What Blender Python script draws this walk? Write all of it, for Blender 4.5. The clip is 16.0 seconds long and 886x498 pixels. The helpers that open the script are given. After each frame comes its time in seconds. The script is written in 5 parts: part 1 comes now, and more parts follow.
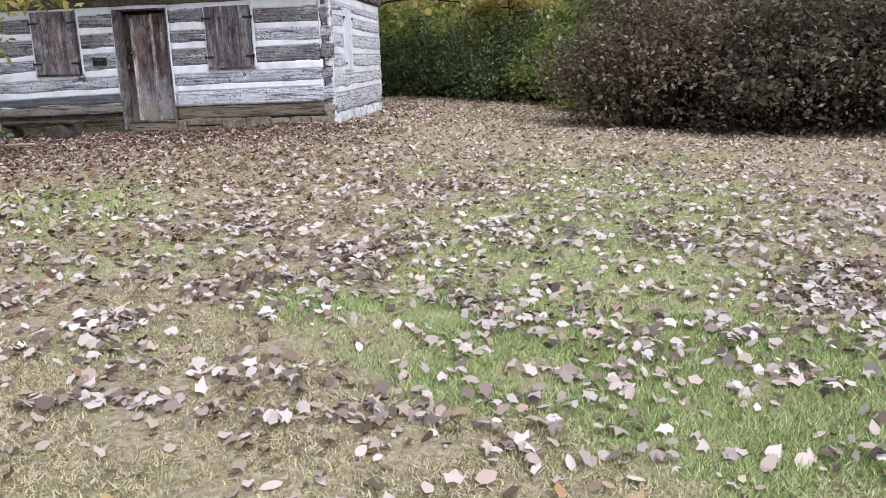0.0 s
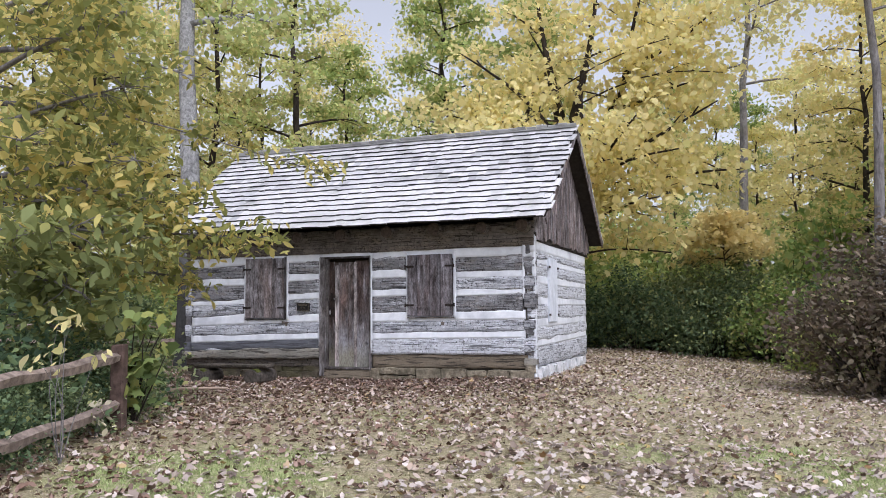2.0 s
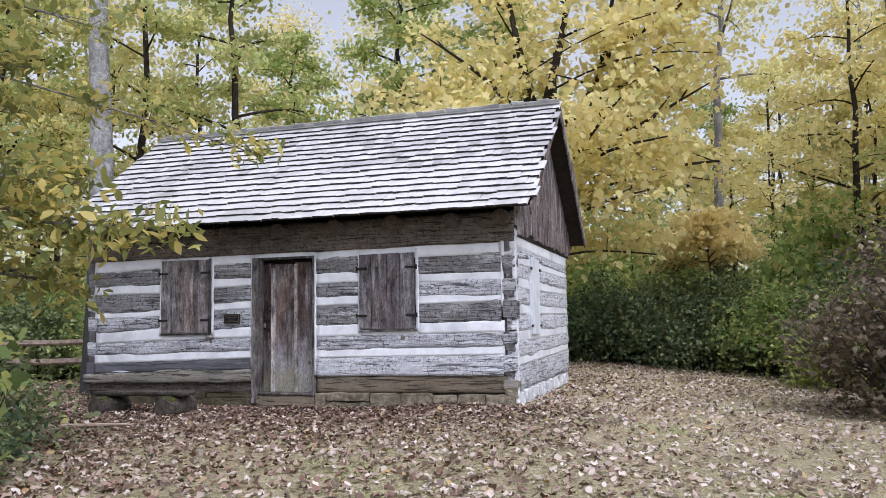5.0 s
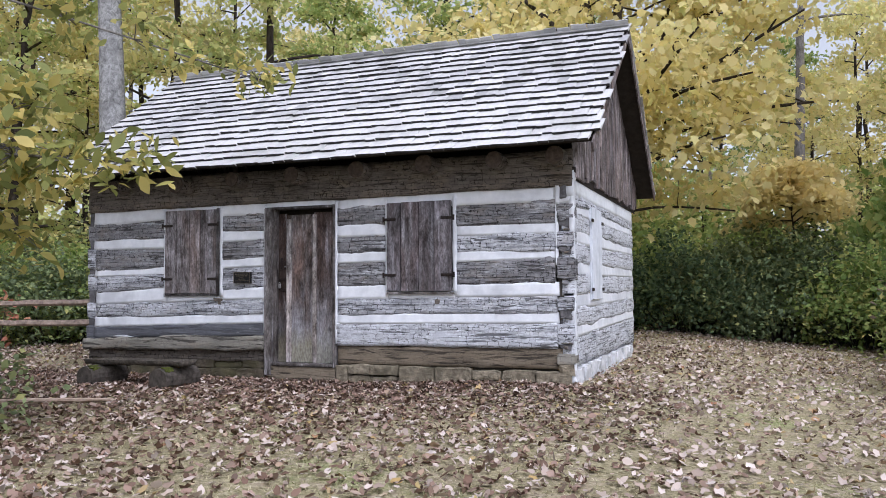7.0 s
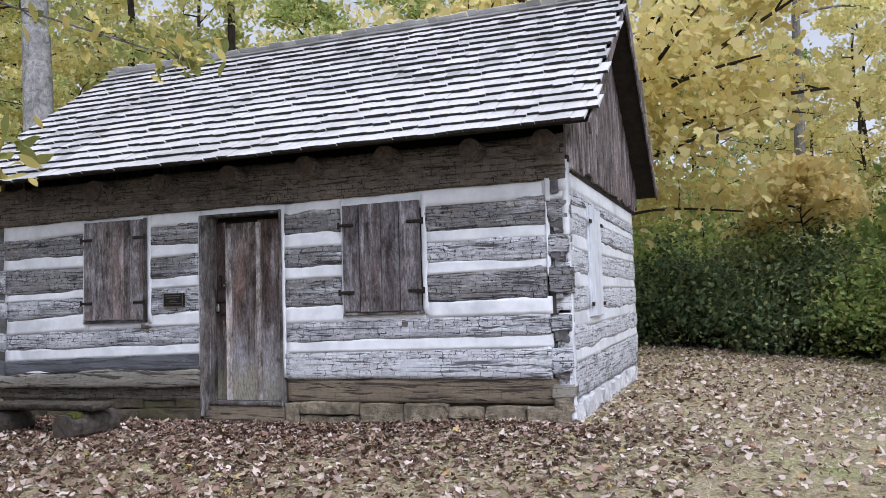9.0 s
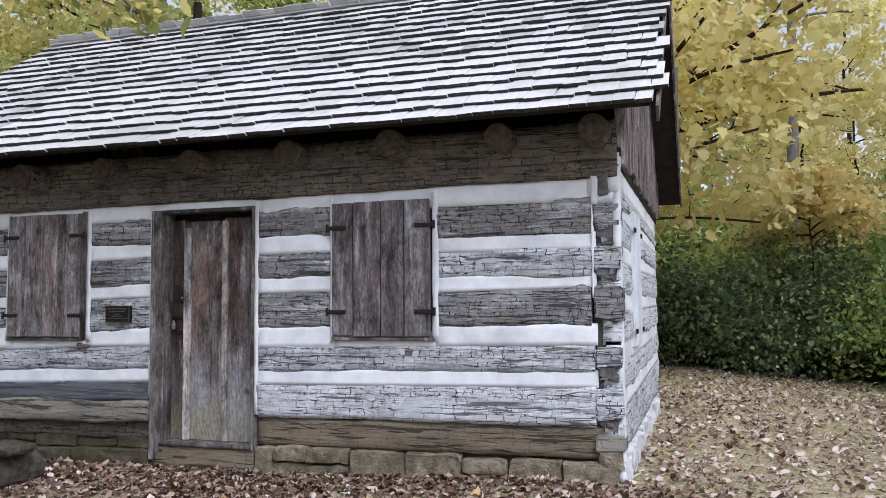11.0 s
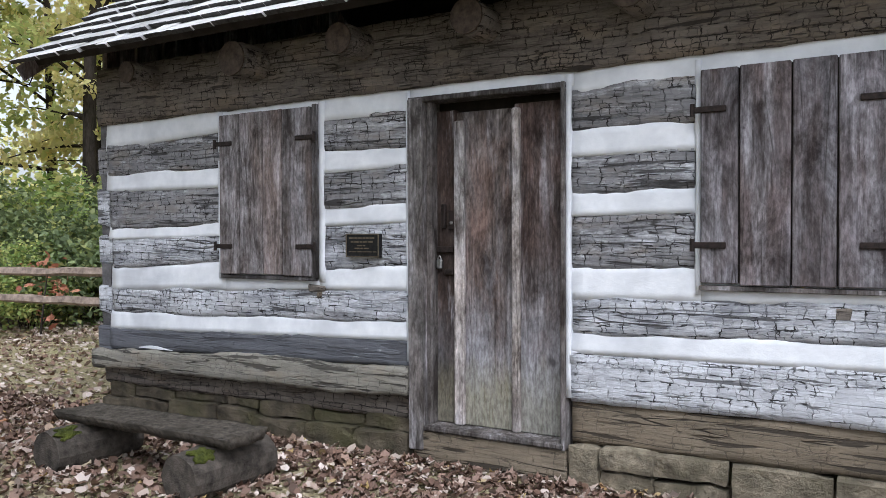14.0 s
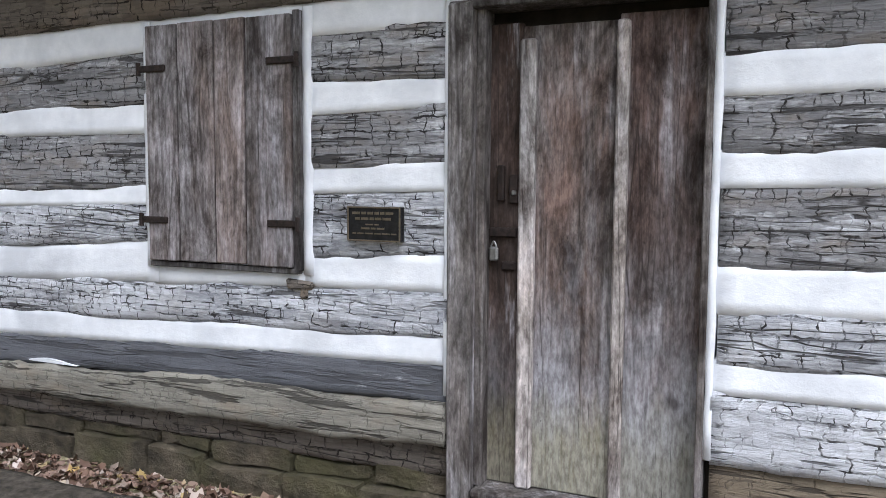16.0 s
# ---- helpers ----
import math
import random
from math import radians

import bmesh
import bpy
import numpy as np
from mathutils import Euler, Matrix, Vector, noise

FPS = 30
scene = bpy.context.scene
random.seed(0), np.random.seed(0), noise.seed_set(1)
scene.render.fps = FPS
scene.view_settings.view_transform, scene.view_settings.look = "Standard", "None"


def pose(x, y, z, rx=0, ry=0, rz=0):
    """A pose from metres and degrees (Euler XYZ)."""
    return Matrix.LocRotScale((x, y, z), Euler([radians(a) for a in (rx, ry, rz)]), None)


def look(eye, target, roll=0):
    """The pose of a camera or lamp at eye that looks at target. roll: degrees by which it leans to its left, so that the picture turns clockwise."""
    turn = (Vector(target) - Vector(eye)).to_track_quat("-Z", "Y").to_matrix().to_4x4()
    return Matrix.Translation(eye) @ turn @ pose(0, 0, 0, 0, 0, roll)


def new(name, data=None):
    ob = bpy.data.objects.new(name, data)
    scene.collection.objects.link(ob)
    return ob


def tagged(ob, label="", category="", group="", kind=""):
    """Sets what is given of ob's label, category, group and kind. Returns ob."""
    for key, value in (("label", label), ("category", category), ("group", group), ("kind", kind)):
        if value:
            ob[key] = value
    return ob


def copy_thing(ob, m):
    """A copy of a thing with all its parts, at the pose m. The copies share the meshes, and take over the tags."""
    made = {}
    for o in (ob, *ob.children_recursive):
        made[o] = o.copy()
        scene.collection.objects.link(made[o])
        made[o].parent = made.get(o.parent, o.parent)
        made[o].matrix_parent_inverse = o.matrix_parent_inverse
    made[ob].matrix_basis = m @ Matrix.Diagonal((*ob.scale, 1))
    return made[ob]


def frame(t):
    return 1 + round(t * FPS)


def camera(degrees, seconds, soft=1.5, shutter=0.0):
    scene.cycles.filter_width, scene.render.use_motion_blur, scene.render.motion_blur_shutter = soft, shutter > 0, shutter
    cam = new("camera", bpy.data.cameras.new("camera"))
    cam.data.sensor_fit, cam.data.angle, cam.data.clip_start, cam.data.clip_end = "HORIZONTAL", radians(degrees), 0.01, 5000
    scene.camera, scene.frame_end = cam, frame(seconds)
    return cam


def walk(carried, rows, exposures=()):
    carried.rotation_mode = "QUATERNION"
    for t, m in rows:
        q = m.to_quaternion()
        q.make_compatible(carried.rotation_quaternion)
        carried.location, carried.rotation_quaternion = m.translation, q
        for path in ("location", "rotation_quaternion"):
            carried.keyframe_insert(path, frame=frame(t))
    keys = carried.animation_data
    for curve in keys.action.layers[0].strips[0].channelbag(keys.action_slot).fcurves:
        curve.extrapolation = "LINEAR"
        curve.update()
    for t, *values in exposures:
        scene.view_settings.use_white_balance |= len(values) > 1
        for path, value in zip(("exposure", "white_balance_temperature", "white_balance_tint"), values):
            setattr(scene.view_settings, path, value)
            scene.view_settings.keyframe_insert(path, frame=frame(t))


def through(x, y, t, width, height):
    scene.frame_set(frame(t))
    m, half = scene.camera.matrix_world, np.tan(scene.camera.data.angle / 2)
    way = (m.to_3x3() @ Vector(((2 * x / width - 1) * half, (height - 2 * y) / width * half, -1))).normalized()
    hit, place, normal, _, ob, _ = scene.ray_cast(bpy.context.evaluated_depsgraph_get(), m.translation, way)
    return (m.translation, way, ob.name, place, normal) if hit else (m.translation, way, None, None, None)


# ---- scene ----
cam = camera(57.9, 16.0, soft=0.8)
PATH = [
    (0, (6.787, -14.437, 1.115), (6.54, -12.504, 0.663), -1.9),
    (0.5, (6.685, -14.055, 1.12), (6.276, -12.132, 0.756), -0.5),
    (1, (6.539, -13.746, 1.22), (5.988, -11.834, 1.011), -0.7),
    (1.5, (6.422, -13.403, 1.214), (5.772, -11.514, 1.311), -0.6),
    (2, (6.368, -13.067, 1.23), (5.661, -11.203, 1.387), -0.4),
    (2.5, (6.14, -12.718, 1.225), (5.491, -10.835, 1.412), 0.5),
    (3, (5.952, -12.323, 1.201), (5.349, -10.423, 1.37), -0.1),
    (3.2, (5.879, -12.176, 1.217), (5.286, -10.274, 1.392), -0.4),
    (5.3, (5.302, -10.448, 1.248), (4.705, -8.547, 1.43), -1.0),
    (5.5, (5.238, -10.255, 1.237), (4.653, -8.348, 1.394), -1.4),
    (6, (5.157, -9.752, 1.222), (4.488, -7.873, 1.365), -1.4),
    (6.5, (5.024, -9.32, 1.191), (4.298, -7.46, 1.308), 0.3),
    (7, (4.984, -8.89, 1.207), (4.25, -7.032, 1.302), -0.3),
    (7.5, (4.941, -8.455, 1.222), (4.159, -6.615, 1.286), 0.1),
    (8, (4.797, -8.077, 1.232), (4.019, -6.235, 1.294), -0.4),
    (8.5, (4.692, -7.681, 1.226), (3.961, -5.822, 1.312), -1.2),
    (9, (4.567, -7.245, 1.239), (3.859, -5.379, 1.37), -1.7),
    (9.2, (4.477, -7.089, 1.234), (3.802, -5.211, 1.363), -1.4),
    (11.3, (3.485, -5.746, 1.448), (2.866, -3.849, 1.583), -0.5),
    (11.5, (3.377, -5.597, 1.457), (2.758, -3.699, 1.58), -0.6),
    (12, (3.026, -5.294, 1.415), (2.3, -3.43, 1.433), -0.3),
    (12.5, (2.669, -5.063, 1.419), (1.846, -3.24, 1.443), -0.9),
    (13, (2.358, -4.701, 1.443), (1.44, -2.925, 1.443), -1.0),
    (13.5, (2.02, -4.43, 1.413), (1.014, -2.702, 1.373), -0.2),
    (14, (1.689, -4.186, 1.415), (0.67, -2.465, 1.378), -0.2),
    (14.5, (1.331, -3.849, 1.448), (0.293, -2.142, 1.365), -0.2),
    (15, (0.93, -3.651, 1.451), (-0.05, -1.91, 1.364), 0.2),
    (15.5, (0.598, -3.392, 1.455), (-0.303, -1.611, 1.328), 0.0),
    (16, (0.306, -3.061, 1.52), (-0.505, -1.241, 1.358), 0.4),
]
walk(cam, [(t, look(eye, target, roll)) for t, eye, target, roll in PATH], exposures=[(0.0, 0.51, 5940, 17), (0.5, 0.37, 5940, 17), (1.5, 0.39, 5940, 17), (9.0, 0.36, 5820, 16), (11.5, 0.32, 5900, 14), (12.5, 0.22, 5850, 13), (13.0, 0.26, 5900, 12), (13.5, 0.22, 5900, 11), (14.0, 0.57, 5920, 11), (14.5, 0.72, 5920, 11), (16.0, 0.82, 5950, 11)])

# ---- world, sun ----
SUN_EL, SUN_AZ = radians(54), radians(138)
world = bpy.data.worlds.new("overcast_sky")
scene.world = world
world.use_nodes = True
wt = world.node_tree
sky = wt.nodes.new("ShaderNodeTexSky")
sky.sky_type = "NISHITA"
sky.sun_disc = False
sky.sun_elevation, sky.sun_rotation = SUN_EL, SUN_AZ
sky.air_density, sky.dust_density, sky.ozone_density = 1.0, 3.0, 1.0
cloud = wt.nodes.new("ShaderNodeHueSaturation")  # cloud takes most of the blue out
cloud.inputs["Saturation"].default_value = 0.2
wt.links.new(sky.outputs[0], cloud.inputs["Color"])
wt.links.new(cloud.outputs[0], wt.nodes["Background"].inputs[0])
wt.nodes["Background"].inputs[1].default_value = 0.15
sun = new("sun", bpy.data.lights.new("sun", "SUN"))
sun.data.energy, sun.data.angle, sun.data.color = 1.5, radians(50), (1.0, 0.98, 0.96)
sun_dir = Vector((math.cos(SUN_EL) * math.sin(SUN_AZ), math.cos(SUN_EL) * math.cos(SUN_AZ), math.sin(SUN_EL)))
sun.matrix_world = look(sun_dir * 60, (0, 0, 0))

rng = np.random.default_rng(7)


# ---- mesh helpers ----
def part(name, bm, material, parent=None, label="", smooth=False):
    """A bmesh, or a mesh that is ready, as one object under its thing."""
    if isinstance(bm, bmesh.types.BMesh):
        bmesh.ops.recalc_face_normals(bm, faces=bm.faces)
        me = bpy.data.meshes.new(name)
        bm.to_mesh(me)
        bm.free()
    else:
        me = bm
    if material and not me.materials:
        me.materials.append(material)
    if smooth:
        me.polygons.foreach_set("use_smooth", [True] * len(me.polygons))
    ob = new(name, me)
    if parent:
        ob.parent = parent
        ob.matrix_parent_inverse = Matrix.Translation(parent.location).inverted() if parent.parent is None else Matrix()
    return tagged(ob, label)


def thing(name, place, label, category, group="", kind=""):
    ob = new(name)
    ob.empty_display_size = 0.2
    ob.location = place
    return tagged(ob, label, category, group, kind)


def box(bm, a, b, bevel=0.0, jitter=0.0, turn=None):
    """A box from corner a to corner b, with softened edges."""
    got = bmesh.ops.create_cube(bm, size=1)["verts"]
    mid, half = (Vector(a) + Vector(b)) / 2, (Vector(b) - Vector(a))
    for v in got:
        v.co = Vector((v.co.x * half.x, v.co.y * half.y, v.co.z * half.z))
        if jitter:
            v.co += Vector((random.uniform(-1, 1), random.uniform(-1, 1), random.uniform(-1, 1))) * jitter
        if turn:
            v.co = turn @ v.co
        v.co += mid
    if bevel:
        edges = list({e for v in got for e in v.link_edges})
        bmesh.ops.bevel(bm, geom=edges, offset=bevel, segments=1, affect="EDGES")
    return bm


def rubble(a, b, seed, rough=0.02):
    """A rough building stone: a block with pitted, uneven faces."""
    bm = box(bmesh.new(), a, b)
    bmesh.ops.subdivide_edges(bm, edges=list(bm.edges), cuts=3, use_grid_fill=True)
    mid = (Vector(a) + Vector(b)) / 2
    for v in bm.verts:
        k = noise.noise_vector(v.co * 9 + Vector((seed, seed * 2, 0))) * rough + noise.noise_vector(v.co * 3.5 + Vector((0, seed, 3))) * rough
        away = v.co - mid
        edge = sum(abs(away[i]) > 0.47 * (b[i] - a[i]) for i in range(3))
        v.co += k - away.normalized() * 0.006 * max(0, edge - 1)
    return bm


def boxed(a, b, bevel=0.006, jitter=0.0, turn=None):
    return box(bmesh.new(), a, b, bevel, jitter, turn)


def tube(bm, pts, radii, sides=8, rough=0.0):
    """A tapered tube along points, closed at both ends."""
    rings = []
    pts = [Vector(p) for p in pts]
    for i, (p, r) in enumerate(zip(pts, radii)):
        d = (pts[min(i + 1, len(pts) - 1)] - pts[max(i - 1, 0)]).normalized()
        s = d.cross(Vector((0.31, 0.95, 0.1))).normalized()
        t = d.cross(s)
        ring = []
        for k in range(sides):
            a = 2 * math.pi * k / sides
            q = r * (1 + (random.uniform(-rough, rough) if rough else 0))
            ring.append(bm.verts.new(p + (s * math.cos(a) + t * math.sin(a)) * q))
        rings.append(ring)
    for a, b in zip(rings, rings[1:]):
        for k in range(sides):
            bm.faces.new((a[k], a[(k + 1) % sides], b[(k + 1) % sides], b[k]))
    bm.faces.new(rings[0][::-1])
    bm.faces.new(rings[-1])
    return bm


def poly_mesh(name, verts, k, values=None, attribute="lush"):
    """Separate polygons of k corners each, from an array of corners."""
    n = len(verts) // k
    me = bpy.data.meshes.new(name)
    me.vertices.add(len(verts))
    me.vertices.foreach_set("co", np.asarray(verts, np.float32).ravel())
    me.loops.add(n * k)
    me.loops.foreach_set("vertex_index", np.arange(n * k, dtype=np.int32))
    me.polygons.add(n)
    me.polygons.foreach_set("loop_start", np.arange(0, n * k, k, dtype=np.int32))
    if values is not None:
        me.attributes.new(attribute, "FLOAT", "POINT").data.foreach_set("value", np.asarray(values, np.float32))
    me.update(calc_edges=True)
    me.validate()
    return me


def unit(a):
    return a / np.maximum(np.linalg.norm(a, axis=1, keepdims=True), 1e-6)


KITE = np.array([(-0.5, 0, 0), (-0.08, -0.36, 0.1), (0.5, 0, -0.05), (-0.08, 0.36, 0.1)])
LOBED = np.array([(-0.5, 0, 0), (-0.3, -0.36, 0.06), (-0.02, -0.3, 0.1), (0.06, -0.5, 0.02), (0.2, -0.2, 0.08), (0.52, 0, -0.04),
                  (0.2, 0.2, 0.08), (0.06, 0.5, 0.02), (-0.02, 0.3, 0.1), (-0.3, 0.36, 0.06)])
CURLED = np.array([(-0.5, 0.05, 0.14), (-0.32, -0.24, 0.02), (-0.04, -0.36, 0.1), (0.26, -0.26, 0.02), (0.5, -0.03, 0.2), (0.3, 0.22, 0.03), (0.02, 0.33, 0.17), (-0.3, 0.3, 0.06)])
OVATE = np.array([(-0.5, 0, 0), (-0.26, -0.2, 0.05), (0.04, -0.27, 0.08), (0.3, -0.16, 0.05), (0.55, 0, -0.06), (0.3, 0.16, 0.05), (0.04, 0.27, 0.08), (-0.26, 0.2, 0.05)])


def leaves(centres, size, shape=KITE, up=0.8, droop=0.0, gen=None, spread=0.35, curl=0.8):
    """Corners of one leaf at each centre, each turned its own way."""
    gen = gen or rng
    n = len(centres)
    normal = unit(gen.normal(0, 0.55, (n, 3)) + np.array((0, 0, up)))
    ahead = gen.normal(0, 1, (n, 3)) - np.array((0, 0, droop))
    ahead = unit(ahead - normal * np.sum(ahead * normal, 1, keepdims=True))
    side = np.cross(normal, ahead)
    s = size * (1 + gen.uniform(-spread, spread, (n, 1, 1)))
    at = shape[None, :, :] * s
    at = at * np.concatenate([np.ones((n, 1, 1)), gen.uniform(0.65, 1.1, (n, 1, 1)), gen.uniform(-curl, curl, (n, 1, 1)) + 0.8], 2)
    return (centres[:, None, :] + at[..., :1] * ahead[:, None] + at[..., 1:2] * side[:, None] + at[..., 2:] * normal[:, None]).reshape(-1, 3)


# ---- lie of the land ----
def land(x, y):
    bank = 0.15 * np.exp(-((x - 3.3) / 2.0) ** 2) / (1 + np.exp(-(np.clip(y, -9, 9) + 0.8) / 0.3))  # soil banked up at the corner
    return bank - 0.05 * np.clip(x - 2, 0, 8) - 0.03 * np.clip(-y - 6, 0, 9) + 0.025 * np.sin(x * 0.9 + 1) * np.sin(y * 0.7)


def land_at(x, y):
    return float(land(np.float64(x), np.float64(y)))


GREEN = [(7.1, -4.2, 0.9, 1.0), (8.4, -6.3, 1.3, 1.2), (7.5, -5.6, 1.2, 1.0), (6.3, -7.7, 0.9, 1.1), (6.9, -8.9, 1.0, 1.2), (5.9, -10.0, 0.7, 0.9), (7.7, -10.5, 1.0, 1.1), (8.6, -9.6, 1.0, 1.0), (2.3, -7.8, 1.0, 1.5),
         (7.3, -9.8, 0.9, 0.9), (8.0, -11.2, 0.9, 1.0), (7.6, -7.4, 1.0, 0.8), (5.4, -4.7, 0.5, 0.9), (6.7, -4.2, 0.6, 0.9), (2.5, -7.2, 0.7, 0.8), (3.6, -9.2, 0.8, 0.5), (4.6, -10.8, 0.6, 0.5), (4.9, -0.4, 0.5, 0.6),
         (5.8, 2.8, 0.7, 0.6), (8.4, -2.4, 1.2, 0.6), (1.2, -3.3, 0.5, 0.4), (3.2, -4.2, 0.6, 0.4), (8.2, -12.4, 0.9, 0.7)]


def lush(x, y):
    g = 0.22 * (np.sin(x * 1.7 + 0.6 * y) * np.sin(y * 1.3 - 0.4 * x + 2) + np.sin(3.1 * x + 1) * np.sin(2.7 * y))
    for a, b, r, w in GREEN:
        g = g + w * np.exp(-((x - a) ** 2 + (y - b) ** 2) / (r * r))
    worn = 0.72 + 0.5 * np.sin(4.3 * x + 1.7 * np.sin(2.9 * y)) * np.sin(5.1 * y + 1.3 * np.sin(3.3 * x))
    return np.clip(g * worn, 0, 1)


# ---- materials ----
class Nodes:
    """A new material with short calls for its nodes."""

    def __init__(self, name, rough=0.8, metal=0.0, specular=0.3):
        self.m = bpy.data.materials.new(name)
        self.m.use_nodes = True
        self.t = self.m.node_tree
        self.b = self.t.nodes["Principled BSDF"]
        self.b.inputs["Roughness"].default_value = rough
        self.b.inputs["Metallic"].default_value = metal
        self.b.inputs["Specular IOR Level"].default_value = specular

    def link(self, a, b):
        self.t.links.new(a, b)

    def set(self, socket, value):
        if isinstance(value, bpy.types.NodeSocket):
            self.link(value, socket)
        elif isinstance(value, tuple) and len(value) == 3 and socket.type == "RGBA":
            socket.default_value = (*value, 1)
        else:
            socket.default_value = value

    def coords(self, scale=(1, 1, 1), world_space=True, turn=(0, 0, 0)):
        m = self.t.nodes.new("ShaderNodeMapping")
        m.inputs["Scale"].default_value = scale
        m.inputs["Rotation"].default_value = turn
        src = self.t.nodes.new("ShaderNodeNewGeometry").outputs["Position"] if world_space else self.t.nodes.new("ShaderNodeTexCoord").outputs["Object"]
        self.link(src, m.inputs[0])
        return m.outputs[0]

    def noise(self, at, scale=5.0, detail=4.0, rough=0.6, warp=0.0):
        n = self.t.nodes.new("ShaderNodeTexNoise")
        self.link(at, n.inputs["Vector"])
        n.inputs["Scale"].default_value, n.inputs["Detail"].default_value = scale, detail
        n.inputs["Roughness"].default_value, n.inputs["Distortion"].default_value = rough, warp
        return n.outputs["Fac"]

    def cells(self, at, scale=5.0, feature="DISTANCE_TO_EDGE", rand=1.0):
        n = self.t.nodes.new("ShaderNodeTexVoronoi")
        n.feature = feature
        self.link(at, n.inputs["Vector"])
        n.inputs["Scale"].default_value, n.inputs["Randomness"].default_value = scale, rand
        return n.outputs["Distance" if feature == "DISTANCE_TO_EDGE" else "Color"]

    def ramp(self, fac, stops):
        n = self.t.nodes.new("ShaderNodeValToRGB")
        self.link(fac, n.inputs[0])
        e = n.color_ramp.elements
        while len(e) < len(stops):
            e.new(0.5)
        for k, (at, c) in zip(e, stops):
            k.position = at
            k.color = (*c, 1) if isinstance(c, tuple) else (c, c, c, 1)
        return n.outputs[0]

    def mix(self, fac, a, b, mode="MIX"):
        n = self.t.nodes.new("ShaderNodeMix")
        n.data_type, n.blend_type = "RGBA", mode
        self.set(n.inputs[0], fac)
        self.set(n.inputs[6], a)
        self.set(n.inputs[7], b)
        return n.outputs[2]

    def maths(self, op, a, b=0.0):
        n = self.t.nodes.new("ShaderNodeMath")
        n.operation = op
        self.set(n.inputs[0], a)
        self.set(n.inputs[1], b)
        return n.outputs[0]

    def chance(self, island=False):
        return self.t.nodes.new("ShaderNodeNewGeometry").outputs["Random Per Island"] if island else self.t.nodes.new("ShaderNodeObjectInfo").outputs["Random"]

    def attribute(self, name):
        n = self.t.nodes.new("ShaderNodeAttribute")
        n.attribute_name = name
        return n.outputs["Fac"]

    def bump(self, height, strength=0.5, distance=0.01):
        n = self.t.nodes.new("ShaderNodeBump")
        n.inputs["Strength"].default_value, n.inputs["Distance"].default_value = strength, distance
        self.link(height, n.inputs["Height"])
        self.link(n.outputs[0], self.b.inputs["Normal"])
        return self

    def colour(self, c):
        self.set(self.b.inputs["Base Color"], c)
        return self


def shifted(n, scale, turn=(0, 0, 0)):
    """World coordinates moved by each object's chance, so that no two pieces share their grain."""
    add = n.t.nodes.new("ShaderNodeVectorMath")
    add.operation = "ADD"
    n.link(n.coords(scale, True, turn), add.inputs[0])
    mul = n.t.nodes.new("ShaderNodeMath")
    mul.operation, mul.inputs[1].default_value = "MULTIPLY", 37.0
    n.link(n.chance(), mul.inputs[0])
    n.link(mul.outputs[0], add.inputs[1])
    return add.outputs[0]


def check_net(n, side, width, height, joint, seed):
    """Drying checks: wandering cracks along the timber, joined by short ones across it."""
    at = n.t.nodes.new("ShaderNodeSeparateXYZ")
    n.link(shifted(n, (1, 1, 1)), at.inputs[0])
    flat = n.t.nodes.new("ShaderNodeCombineXYZ")
    sway = lambda x, z, by: n.maths("MULTIPLY", n.maths("SUBTRACT", n.noise(shifted(n, (x, x, z)), 1.0 + 0.1 * seed, 3, 0.6), 0.5), by)
    up = n.maths("ADD", at.outputs[2], n.maths("ADD", sway(2.0, 5.0, 0.09), sway(12.0, 18.0, 0.026)))
    own = n.t.nodes.new("ShaderNodeTexWhiteNoise")  # each row of checks starts where it likes
    own.noise_dimensions = "1D"
    n.link(n.maths("FLOOR", n.maths("DIVIDE", up, height)), own.inputs["W"])
    n.link(n.maths("ADD", at.outputs[1 if side else 0], n.maths("ADD", n.maths("MULTIPLY", own.outputs["Value"], width * 5), sway(9.0, 14.0, 0.08))), flat.inputs[0])
    n.link(up, flat.inputs[1])
    bricks = n.t.nodes.new("ShaderNodeTexBrick")
    bricks.offset, bricks.squash, bricks.squash_frequency = 0.0, 1.5, 3
    for key, value in (("Scale", 1.0), ("Mortar Size", joint), ("Mortar Smooth", 0.35), ("Brick Width", width), ("Row Height", height)):
        bricks.inputs[key].default_value = value
    bricks.inputs["Color1"].default_value, bricks.inputs["Color2"].default_value = (0, 0, 0, 1), (1, 1, 1, 1)
    n.link(flat.outputs[0], bricks.inputs["Vector"])
    return bricks.outputs["Fac"], bricks.outputs["Color"]


